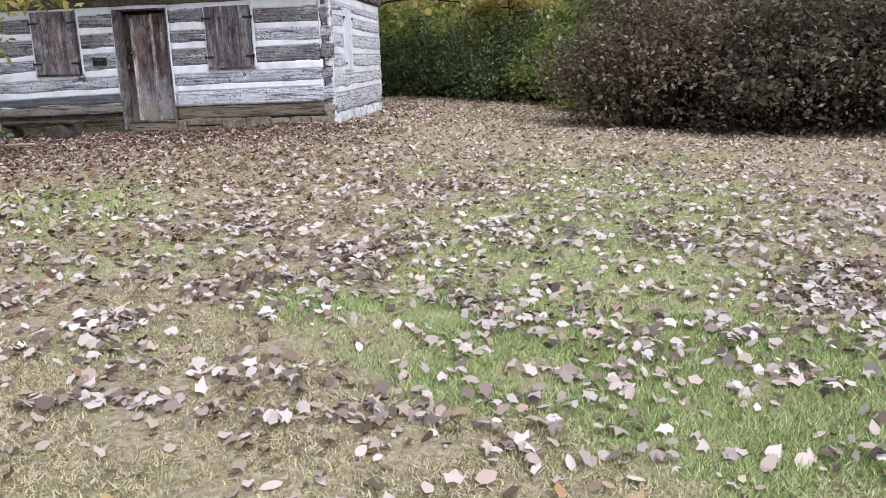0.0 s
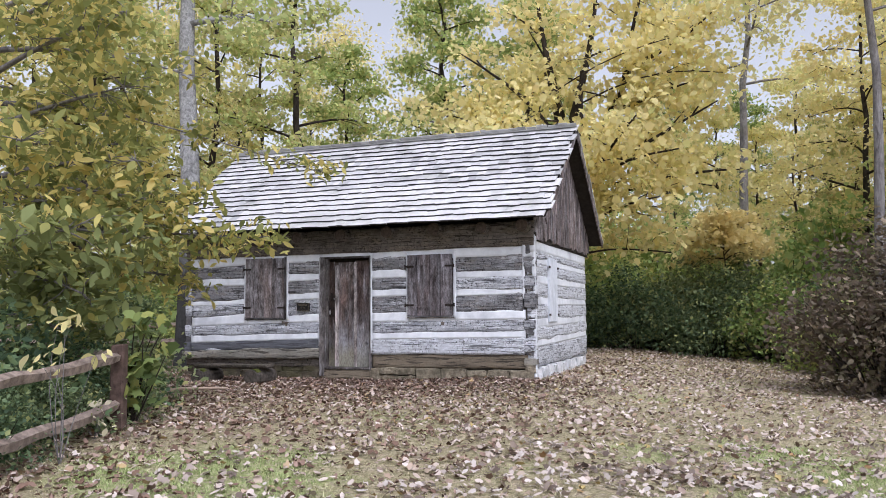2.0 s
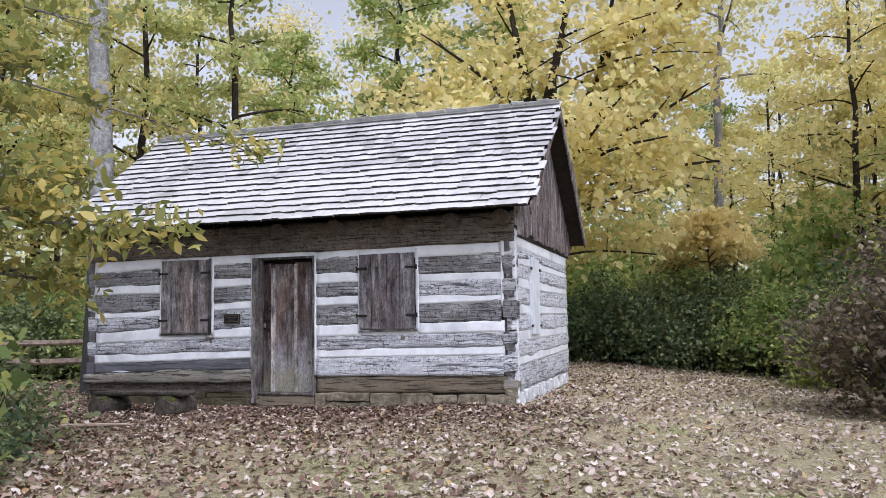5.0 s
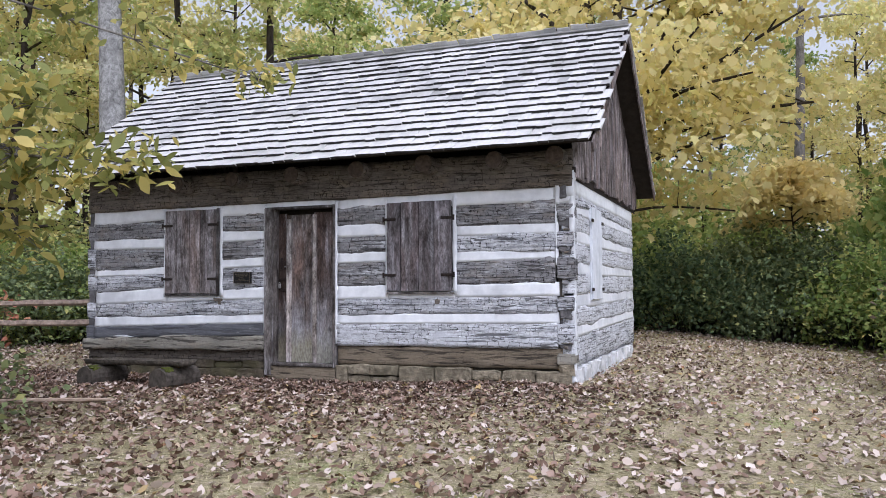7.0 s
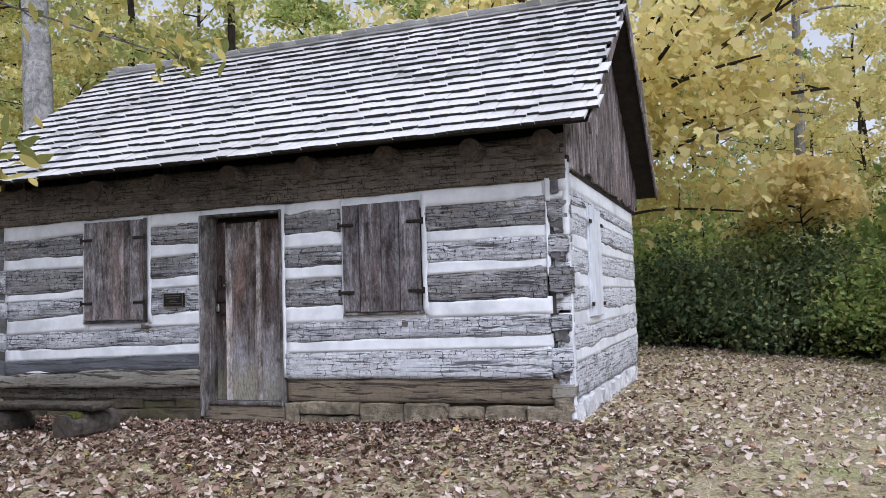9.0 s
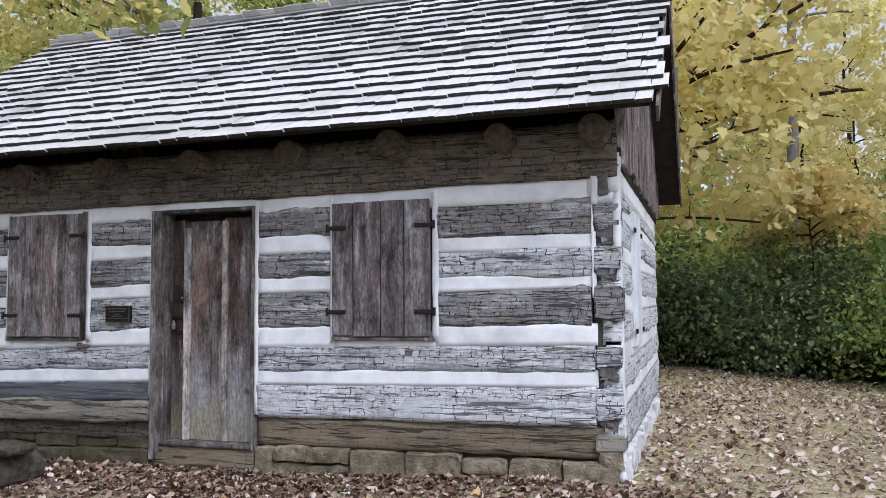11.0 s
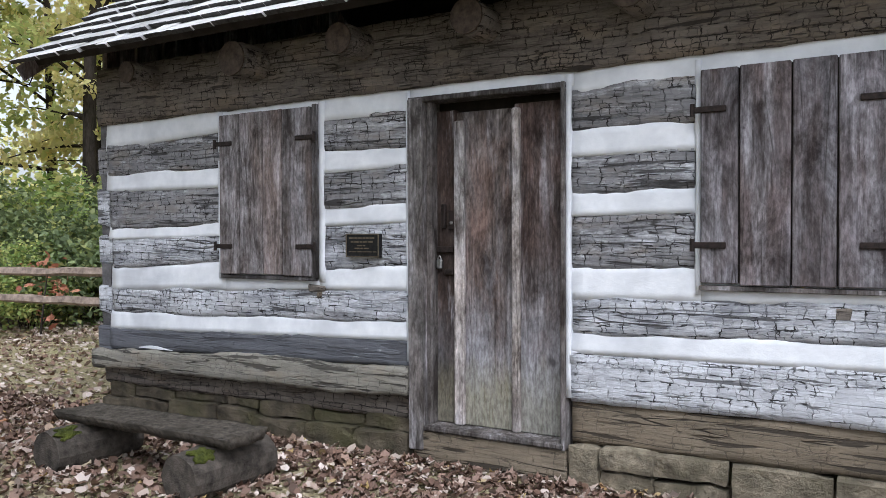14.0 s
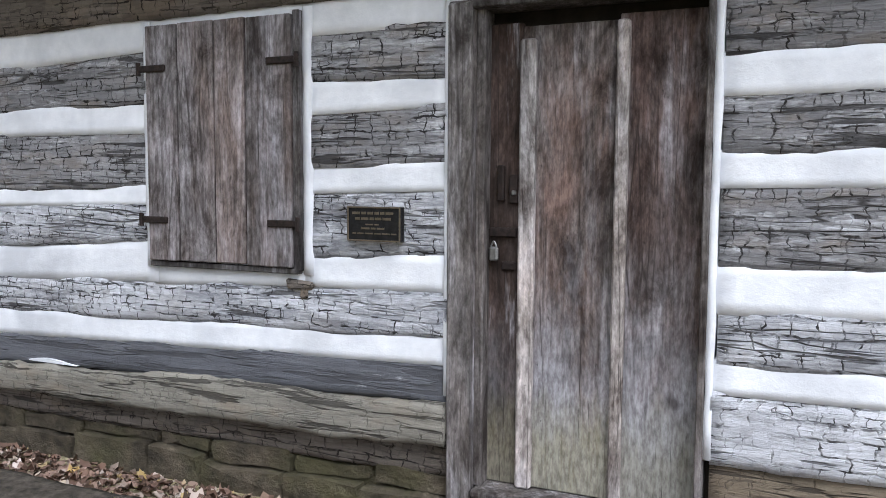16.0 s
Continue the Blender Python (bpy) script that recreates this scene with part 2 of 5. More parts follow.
def hewn(name, dark, light, wash, side=False, checks=1.0, tan=0.4, blocks=1.0):
    """Grey hewn timber with checks across and along, and what is left of a whitewash."""
    n = Nodes(name, 0.9, specular=0.15)
    along = (lambda a, z: (z, a, z)) if side else (lambda a, z: (a, z, z))
    grain = n.ramp(n.noise(shifted(n, along(3.4, 44)), 1.0, 8, 0.78, 0.8), [(0.25, 0.0), (0.72, 1.0)])
    broad = n.noise(shifted(n, along(0.9, 3.0)), 1.0, 4, 0.65)
    col = n.mix(grain, dark, light)
    col = n.mix(n.ramp(broad, [(0.3, 0.0), (0.75, 0.55)]), col, tuple(min(1, c * 1.5) for c in light))
    patch = n.noise(shifted(n, along(1.6, 9.0)), 1.0, 6, 0.75, 0.3)
    fine = n.noise(shifted(n, along(16, 60)), 1.0, 3, 0.7)
    mask = n.maths("ADD", n.maths("MULTIPLY", patch, 0.75), n.maths("MULTIPLY", fine, 0.25))
    mask = n.ramp(mask, [(0.66 - 0.34 * wash, 0.0), (0.78 - 0.3 * wash, 0.92)])
    col = n.mix(mask, col, (0.66, 0.68, 0.73))
    col = n.mix(n.ramp(n.noise(shifted(n, along(2.6, 7)), 1.0, 4, 0.6), [(0.52, 0.0), (0.7, tan)]), col, (0.27, 0.21, 0.15))
    fade = lambda a, z, lo, hi: n.ramp(n.noise(shifted(n, along(a, z)), 1.0, 3), [(lo, 0.0), (hi, 1.0)])
    (net, block), (net2, block2) = check_net(n, side, 0.085, 0.058, 0.004, 0.0), check_net(n, side, 0.05, 0.034, 0.003, 3.7)
    tone = n.ramp(n.mix(0.5, block, block2), [(0.1, (0.84, 0.84, 0.85)), (0.5, (1.0, 1.0, 1.0)), (0.9, (1.16, 1.16, 1.16))])
    col = n.mix(blocks, col, n.mix(1.0, col, tone, "MULTIPLY"))
    coarse = n.maths("MULTIPLY", net, fade(1.5, 5.5, 0.34, 0.5))
    finer = n.maths("MULTIPLY", net2, fade(2.1, 7.0, 0.45, 0.58))
    short = n.maths("MULTIPLY", n.maths("MAXIMUM", coarse, finer), n.ramp(n.noise(n.coords((15, 15, 19)), 1.0, 2), [(0.43, 0.0), (0.56, 1.0)]))
    split = n.ramp(n.noise(shifted(n, along(1.7, 26)), 1.0, 3, 0.55, 0.25), [(0.36 + 0.07 * (1 - blocks), 1.0), (0.39 + 0.08 * (1 - blocks), 0.0)])
    long = n.ramp(n.noise(shifted(n, along(0.8, 13)), 1.0, 2, 0.5, 0.15), [(0.485, 0.0), (0.497, 1.0), (0.503, 1.0), (0.515, 0.0)])
    long = n.maths("MULTIPLY", long, fade(1.1, 4.0, 0.46, 0.58))
    short = n.maths("MULTIPLY", short, blocks)
    crack = n.maths("MAXIMUM", short, n.maths("MAXIMUM", n.maths("MULTIPLY", long, 0.9), n.maths("MULTIPLY", split, 0.8)))
    crack = n.maths("MULTIPLY", crack, checks)
    col = n.mix(n.maths("MULTIPLY", crack, 0.93), col, (0.02, 0.018, 0.018))
    n.colour(col)
    h = n.maths("SUBTRACT", n.maths("ADD", n.maths("MULTIPLY", grain, 0.35), n.maths("MULTIPLY", patch, 0.6)), crack)
    n.bump(h, 0.9, 0.016)
    return n.m


def planked(name, dark, light, warm=(0.12, 0.07, 0.045), low=None, worn=0.5, low_pale=0.0):
    """Upright weathered boards: grain along z, brown and silver patches."""
    n = Nodes(name, 0.85, specular=0.2)
    fibre = n.noise(shifted(n, (50, 50, 2.2)), 1.0, 6, 0.7, 0.5)
    figure = n.noise(shifted(n, (21, 21, 1.1)), 1.0, 5, 0.65, 1.6)
    grain = n.ramp(n.maths("ADD", n.maths("MULTIPLY", fibre, 0.5), n.maths("MULTIPLY", figure, 0.5)), [(0.3, 0.0), (0.7, 1.0)])
    broad = n.noise(shifted(n, (4, 4, 1.1)), 1.0, 5, 0.65, 0.4)
    col = n.mix(grain, dark, light)
    col = n.mix(n.ramp(broad, [(0.4, 0.0), (0.6, 0.7)]), col, n.mix(grain, warm, tuple(c * 1.9 for c in warm)))
    pale = n.noise(shifted(n, (7, 7, 0.9)), 1.0, 5, 0.7)
    col = n.mix(n.maths("MULTIPLY", n.ramp(pale, [(0.6 - 0.14 * worn, 0.0), (0.72, 0.85)]), n.ramp(grain, [(0.15, 0.25), (0.6, 1.0)])), col, (0.4, 0.4, 0.43))
    col = n.mix(1.0, col, n.ramp(n.chance(), [(0.0, (0.72, 0.72, 0.72)), (0.5, (1.0, 0.98, 0.97)), (1.0, (1.3, 1.28, 1.26))]), "MULTIPLY")
    blotch = n.noise(shifted(n, (5.5, 5.5, 2.4)), 1.0, 6, 0.72, 0.6)
    col = n.mix(1.0, col, n.ramp(blotch, [(0.36, (0.32, 0.29, 0.28)), (0.48, (0.9, 0.9, 0.9)), (0.62, (1.7, 1.7, 1.75))]), "MULTIPLY")
    if low:
        z = n.t.nodes.new("ShaderNodeSeparateXYZ")
        n.link(n.coords(), z.inputs[0])
        edge = n.maths("ADD", z.outputs[2], n.maths("MULTIPLY", n.noise(n.coords((6, 6, 2)), 1.5, 4), 0.5))
        # paler lower down: weathered wood, and the head's shade kept in the colour above
        if low_pale:
            high = n.maths("ADD", z.outputs[2], n.maths("MULTIPLY", n.noise(shifted(n, (5, 5, 2.2)), 1.0, 5, 0.7), 1.5))
            col = n.mix(n.maths("MULTIPLY", n.ramp(n.maths("MULTIPLY", high, 0.4), [(0.48, low_pale), (0.74, 0.0)]), n.ramp(grain, [(0.0, 0.3), (0.5, 1.0)])), col, (0.42, 0.425, 0.46))
        col = n.mix(n.ramp(edge, [(0.68, 0.55), (0.95, 0.0)]), col, low)
    split = n.maths("MAXIMUM", n.maths("MULTIPLY", n.ramp(n.cells(shifted(n, (11, 11, 0.4)), 1.0), [(0.0, 1.0), (0.016, 0.0)]), n.ramp(n.noise(shifted(n, (3, 3, 1.3)), 1.0, 3), [(0.46, 0.0), (0.56, 1.0)])), n.ramp(n.noise(shifted(n, (85, 85, 2.6)), 1.0, 3, 0.6, 0.4), [(0.3, 0.9), (0.36, 0.0)]))
    knots = n.ramp(n.noise(shifted(n, (9, 9, 6)), 1.0, 1), [(0.74, 0.0), (0.79, 0.9)])
    tooth = n.noise(shifted(n, (60, 60, 20)), 1.0, 4, 0.7)
    col = n.mix(1.0, col, n.ramp(tooth, [(0.36, (0.62, 0.6, 0.6)), (0.62, (1.18, 1.18, 1.18))]), "MULTIPLY")
    nicks = n.ramp(n.noise(shifted(n, (34, 34, 15)), 1.0, 3, 0.6), [(0.69, 0.0), (0.73, 0.8)])
    dark_bits = n.maths("MAXIMUM", n.maths("MAXIMUM", split, nicks), knots)
    col = n.mix(n.maths("MULTIPLY", dark_bits, 0.75), col, (0.025, 0.02, 0.018))
    n.colour(col)
    n.bump(n.maths("SUBTRACT", grain, dark_bits), 0.5, 0.006)
    return n.m


def leaf_material(name, stops, through=0.5, rough=0.55):
    n = Nodes(name, rough, specular=0.25)
    col = n.ramp(n.chance(True), stops)
    tint = n.noise(n.coords((0.9, 0.9, 0.9)), 1.0, 3)
    col = n.mix(n.ramp(tint, [(0.35, 0.0), (0.65, 0.45)]), col, n.mix(0.5, col, stops[0][1]))
    col = n.mix(n.maths("MULTIPLY", n.chance(), 0.4), col, n.mix(0.5, col, stops[-1][1]))
    col = n.mix(1.0, col, n.ramp(n.chance(), [(0.0, (0.84, 0.9, 0.86)), (0.5, (1.0, 1.0, 1.0)), (1.0, (1.0, 0.95, 0.92))]), "MULTIPLY")
    n.colour(col)
    lit = n.t.nodes.new("ShaderNodeBsdfTranslucent")
    n.link(col, lit.inputs[0])
    mixer = n.t.nodes.new("ShaderNodeMixShader")
    mixer.inputs[0].default_value = through
    out = n.t.nodes["Material Output"]
    n.link(n.b.outputs[0], mixer.inputs[1])
    n.link(lit.outputs[0], mixer.inputs[2])
    n.link(mixer.outputs[0], out.inputs[0])
    return n.m


def bark(name, dark, light, stretch=4.0, foot=0.0):
    n = Nodes(name, 0.95, specular=0.1)
    at = n.coords((9, 9, 9 / stretch))
    rid = n.noise(at, 1.6, 6, 0.7, 0.8)
    patch = n.noise(n.coords((2, 2, 2)), 1.2, 4)
    col = n.mix(n.ramp(rid, [(0.3, 0.0), (0.65, 1.0)]), dark, light)
    col = n.mix(n.ramp(patch, [(0.5, 0.0), (0.68, 0.55)]), col, dark)
    if foot:  # darker towards the roots
        z = n.t.nodes.new("ShaderNodeSeparateXYZ")
        n.link(n.coords(), z.inputs[0])
        high = n.maths("ADD", n.maths("MULTIPLY", z.outputs[2], 0.2), n.maths("MULTIPLY", patch, 0.3))
        col = n.mix(n.ramp(high, [(0.55, foot), (0.85, 0.0)]), col, tuple(c * 0.35 for c in dark))
    n.colour(col)
    n.bump(rid, 0.8, 0.03)
    return n.m


def plain_noise(name, a, b, scale, rough=0.85, metal=0.0, bump=0.3, distance=0.01, third=None):
    n = Nodes(name, rough, metal)
    f = n.noise(n.coords(), scale, 6, 0.65)
    col = n.mix(n.ramp(f, [(0.3, 0.0), (0.7, 1.0)]), a, b)
    if third:
        col = n.mix(n.ramp(n.noise(n.coords(), scale * 0.22, 4), [(0.5, 0.0), (0.66, 0.8)]), col, third)
    n.colour(col)
    n.bump(n.noise(n.coords(), scale * 4, 5, 0.7), bump, distance)
    return n.m


LOG_GREY = hewn("hewn_log_grey", (0.05, 0.051, 0.055), (0.29, 0.29, 0.305), 0.42)
LOG_PALE = hewn("hewn_log_pale", (0.08, 0.084, 0.094), (0.37, 0.382, 0.42), 0.68, tan=0.2)
LOG_WHITE = hewn("hewn_log_whitewashed", (0.09, 0.092, 0.102), (0.36, 0.372, 0.41), 0.92, tan=0.0)
LOG_DARK = hewn("hewn_log_dark", (0.03, 0.026, 0.022), (0.2, 0.176, 0.155), 0.0)
LOG_SLATE = hewn("hewn_log_slate", (0.055, 0.058, 0.068), (0.15, 0.155, 0.175), 0.08, checks=0.5, tan=0.0, blocks=0.25)
LOG_TAN = hewn("hewn_log_tan", (0.085, 0.082, 0.07), (0.29, 0.275, 0.24), 0.1, checks=1.0, blocks=0.45)
LOG_SILL = hewn("sill_timber", (0.04, 0.033, 0.025), (0.24, 0.2, 0.15), 0.0, checks=1.0, blocks=0.4)
SIDE_WHITE = hewn("side_log_whitewashed", (0.3, 0.315, 0.35), (0.56, 0.58, 0.63), 1.4, side=True, checks=0.8, tan=0.0)
SIDE_WORN = hewn("side_log_worn", (0.07, 0.075, 0.085), (0.36, 0.38, 0.43), 1.0, side=True, checks=1.0, tan=0.1)
END_GRAIN = plain_noise("log_end", (0.05, 0.048, 0.05), (0.2, 0.195, 0.205), 9, 0.95, bump=0.8, distance=0.02)
CHINK = plain_noise("lime_chinking", (0.64, 0.665, 0.71), (0.79, 0.81, 0.85), 7, 0.9, bump=0.5, distance=0.006, third=(0.5, 0.52, 0.56))
CORE = plain_noise("wall_core", (0.05, 0.045, 0.04), (0.09, 0.08, 0.07), 8)
STONE = plain_noise("foundation_stone", (0.08, 0.066, 0.048), (0.42, 0.365, 0.27), 11, 0.95, bump=1.0, distance=0.03, third=(0.13, 0.115, 0.08))
# darker than STONE, with greenish moss patches
STONE_DARK = plain_noise("mossy_foundation", (0.026, 0.022, 0.016), (0.15, 0.125, 0.09), 7, 0.95, bump=1.0, distance=0.03, third=(0.09, 0.085, 0.04))
STONE_WHITE = plain_noise("whitewashed_stone", (0.4, 0.41, 0.43), (0.78, 0.79, 0.82), 5, 0.95, bump=0.9, distance=0.02)
DOOR_WOOD = planked("door_boards", (0.035, 0.026, 0.022), (0.34, 0.31, 0.3), (0.105, 0.062, 0.046), low=(0.22, 0.205, 0.1), worn=0.7, low_pale=0.75)
DOOR_DARK = planked("door_board_dark", (0.009, 0.007, 0.007), (0.075, 0.06, 0.054), (0.03, 0.019, 0.015), low=(0.17, 0.155, 0.09), worn=0.15, low_pale=0.3)
DOOR_GREY = planked("door_board_grey", (0.028, 0.023, 0.022), (0.22, 0.2, 0.2), (0.06, 0.036, 0.028), low=(0.2, 0.19, 0.12), worn=0.9, low_pale=0.85)
TRIM_WOOD = planked("weathered_trim", (0.035, 0.033, 0.033), (0.165, 0.16, 0.16), (0.065, 0.057, 0.052))
BATTEN_WOOD = planked("door_batten", (0.17, 0.165, 0.165), (0.52, 0.505, 0.5), (0.26, 0.23, 0.21))
# brown cut wood, darkened by colour for the shade under the eaves
BEAM_CUT = plain_noise("shaded_beam_end", (0.024, 0.018, 0.014), (0.1, 0.074, 0.057), 22, 0.95, bump=0.6)
SHUTTER_WOOD = planked("shutter_boards", (0.038, 0.032, 0.031), (0.34, 0.325, 0.33), (0.085, 0.063, 0.053), worn=1.3)
SHUTTER_GREY = planked("shutter_boards_grey", (0.038, 0.034, 0.037), (0.29, 0.278, 0.3), (0.08, 0.06, 0.056), worn=0.7)
GABLE_WOOD = planked("gable_boards", (0.06, 0.054, 0.057), (0.3, 0.275, 0.285), (0.12, 0.09, 0.08), worn=0.5)
WHITE_BOARD = plain_noise("white_painted_boards", (0.58, 0.61, 0.67), (0.74, 0.77, 0.83), 9, 0.85, bump=0.3, third=(0.5, 0.53, 0.58))
# near black: shade under the roof and behind gaps is painted in
DEEP_SHADE = plain_noise("deep_shade", (0.016, 0.013, 0.011), (0.04, 0.033, 0.028), 9, 0.95)
IRON = plain_noise("rusted_iron", (0.012, 0.01, 0.01), (0.045, 0.032, 0.028), 40, 0.6, 0.5)
STEEL = plain_noise("dull_steel", (0.2, 0.2, 0.2), (0.36, 0.36, 0.36), 60, 0.4, 0.9, 0.1)
RAIL_WOOD = plain_noise("rail_wood", (0.12, 0.09, 0.075), (0.4, 0.32, 0.27), 11, 0.9, bump=0.6)
POST_WOOD = plain_noise("post_wood", (0.05, 0.032, 0.026), (0.15, 0.1, 0.082), 11, 0.9, bump=0.6)
BENCH_WOOD = plain_noise("bench_wood", (0.025, 0.021, 0.017), (0.17, 0.146, 0.12), 26, 0.95, bump=1.0, distance=0.02, third=(0.045, 0.038, 0.03))
BENCH_END = plain_noise("bench_log", (0.025, 0.021, 0.018), (0.125, 0.108, 0.092), 16, 0.95, bump=0.8)
MOSS = plain_noise("moss", (0.03, 0.04, 0.008), (0.13, 0.15, 0.025), 24, 1.0, bump=1.0, distance=0.02)
BARK_PALE = bark("pale_bark", (0.11, 0.11, 0.11), (0.46, 0.46, 0.46), 1.2, 0.9)
BARK_GREY = bark("grey_bark", (0.09, 0.082, 0.078), (0.3, 0.285, 0.28))
BARK_DARK = bark("dark_bark", (0.018, 0.015, 0.014), (0.07, 0.058, 0.05))
PLAQUE_FIELD = plain_noise("plaque_bronze", (0.012, 0.012, 0.013), (0.03, 0.029, 0.03), 30, 0.45, 0.6)
PLAQUE_EDGE = plain_noise("plaque_raised", (0.1, 0.085, 0.062), (0.2, 0.165, 0.12), 30, 0.45, 0.7)

LEAF_YELLOW = leaf_material("yellow_leaves", [(0.0, (0.88, 0.76, 0.34)), (0.35, (0.95, 0.88, 0.54)), (0.65, (0.88, 0.84, 0.4)), (0.85, (0.94, 0.8, 0.46)), (1.0, (0.62, 0.66, 0.28))], 0.55)
LEAF_ORANGE = leaf_material("orange_leaves", [(0.0, (0.9, 0.72, 0.34)), (0.5, (0.95, 0.8, 0.46)), (1.0, (0.88, 0.74, 0.36))], 0.5)
LEAF_MIXED = leaf_material("yellow_green_leaves", [(0.0, (0.48, 0.55, 0.2)), (0.3, (0.8, 0.76, 0.34)), (0.6, (0.42, 0.51, 0.18)), (0.85, (0.86, 0.74, 0.36)), (1.0, (0.56, 0.47, 0.26))], 0.5)
LEAF_GREEN = leaf_material("green_leaves", [(0.0, (0.22, 0.33, 0.1)), (0.5, (0.4, 0.51, 0.18)), (0.85, (0.6, 0.61, 0.24)), (1.0, (0.74, 0.65, 0.26))], 0.5)
LEAF_DARK = leaf_material("dark_green_leaves", [(0.0, (0.06, 0.1, 0.06)), (0.5, (0.14, 0.21, 0.11)), (0.85, (0.27, 0.35, 0.17)), (1.0, (0.5, 0.5, 0.2))], 0.3)
LEAF_RUSSET = leaf_material("russet_leaves", [(0.0, (0.045, 0.035, 0.03)), (0.4, (0.13, 0.1, 0.076)), (0.72, (0.115, 0.118, 0.062)), (1.0, (0.38, 0.31, 0.235))], 0.35)
LEAF_BOUGH = leaf_material("bough_leaves", [(0.0, (0.1, 0.15, 0.05)), (0.25, (0.36, 0.38, 0.12)), (0.5, (0.2, 0.25, 0.08)), (0.7, (0.68, 0.6, 0.2)), (1.0, (0.82, 0.66, 0.24))], 0.5)
# low leaves are greener, and carry the crown's shade in their colour
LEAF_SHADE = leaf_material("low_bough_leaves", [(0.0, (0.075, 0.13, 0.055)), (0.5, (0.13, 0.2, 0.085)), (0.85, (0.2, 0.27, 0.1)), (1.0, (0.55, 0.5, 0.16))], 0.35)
LEAF_PALE = leaf_material("broad_green_leaves", [(0.0, (0.1, 0.16, 0.06)), (0.5, (0.2, 0.28, 0.1)), (1.0, (0.36, 0.36, 0.1))], 0.3)
LEAF_CREAM = leaf_material("cream_leaves", [(0.0, (0.62, 0.58, 0.4)), (1.0, (0.8, 0.76, 0.6))], 0.3)
LEAF_BLUSH = leaf_material("blush_leaves", [(0.0, (0.5, 0.16, 0.12)), (1.0, (0.55, 0.28, 0.18))], 0.3)
LITTER = leaf_material("fallen_leaf", [(0.0, (0.1, 0.07, 0.055)), (0.14, (0.24, 0.17, 0.13)), (0.32, (0.52, 0.43, 0.38)), (0.7, (0.8, 0.71, 0.67)), (0.95, (0.42, 0.3, 0.21)),
                                       (0.985, (0.5, 0.4, 0.16)), (1.0, (0.4, 0.2, 0.12))], 0.1, 0.6)
LITTER_PALE = leaf_material("fallen_leaf_pale", [(0.0, (0.1, 0.07, 0.06)), (0.25, (0.32, 0.25, 0.22)), (0.45, (0.58, 0.49, 0.45)), (0.8, (0.78, 0.7, 0.68)), (1.0, (0.48, 0.36, 0.27))], 0.1, 0.6)
LITTER_RED = leaf_material("fallen_leaf_brown", [(0.0, (0.06, 0.034, 0.028)), (0.4, (0.21, 0.125, 0.104)), (0.8, (0.39, 0.265, 0.23)), (0.95, (0.58, 0.49, 0.45)), (1.0, (0.5, 0.34, 0.13))], 0.1, 0.6)


def shingle_material():
    n = Nodes("weathered_shingle", 0.85, specular=0.25)
    grain = n.noise(shifted(n, (40, 2.5, 2.5)), 1.0, 5, 0.65)
    tone = n.ramp(n.chance(True), [(0.0, (0.36, 0.36, 0.37)), (0.2, (0.5, 0.5, 0.51)), (0.6, (0.62, 0.62, 0.63)), (1.0, (0.72, 0.715, 0.715))])
    col = n.mix(n.maths("MULTIPLY", grain, 0.6), tone, (0.3, 0.3, 0.31))
    stain = n.ramp(n.noise(n.coords((1.2, 1.2, 1.2)), 1.5, 5), [(0.5, 0.0), (0.7, 0.45)])
    col = n.mix(stain, col, (0.24, 0.245, 0.22))
    n.colour(col)
    n.bump(grain, 0.5, 0.006)
    return n.m


SHINGLE = shingle_material()
# dark end grain, with the shadow line under each course in its colour
SHADED_BUTT = plain_noise("shaded_shingle_butt", (0.02, 0.019, 0.019), (0.08, 0.076, 0.075), 25, 0.95)


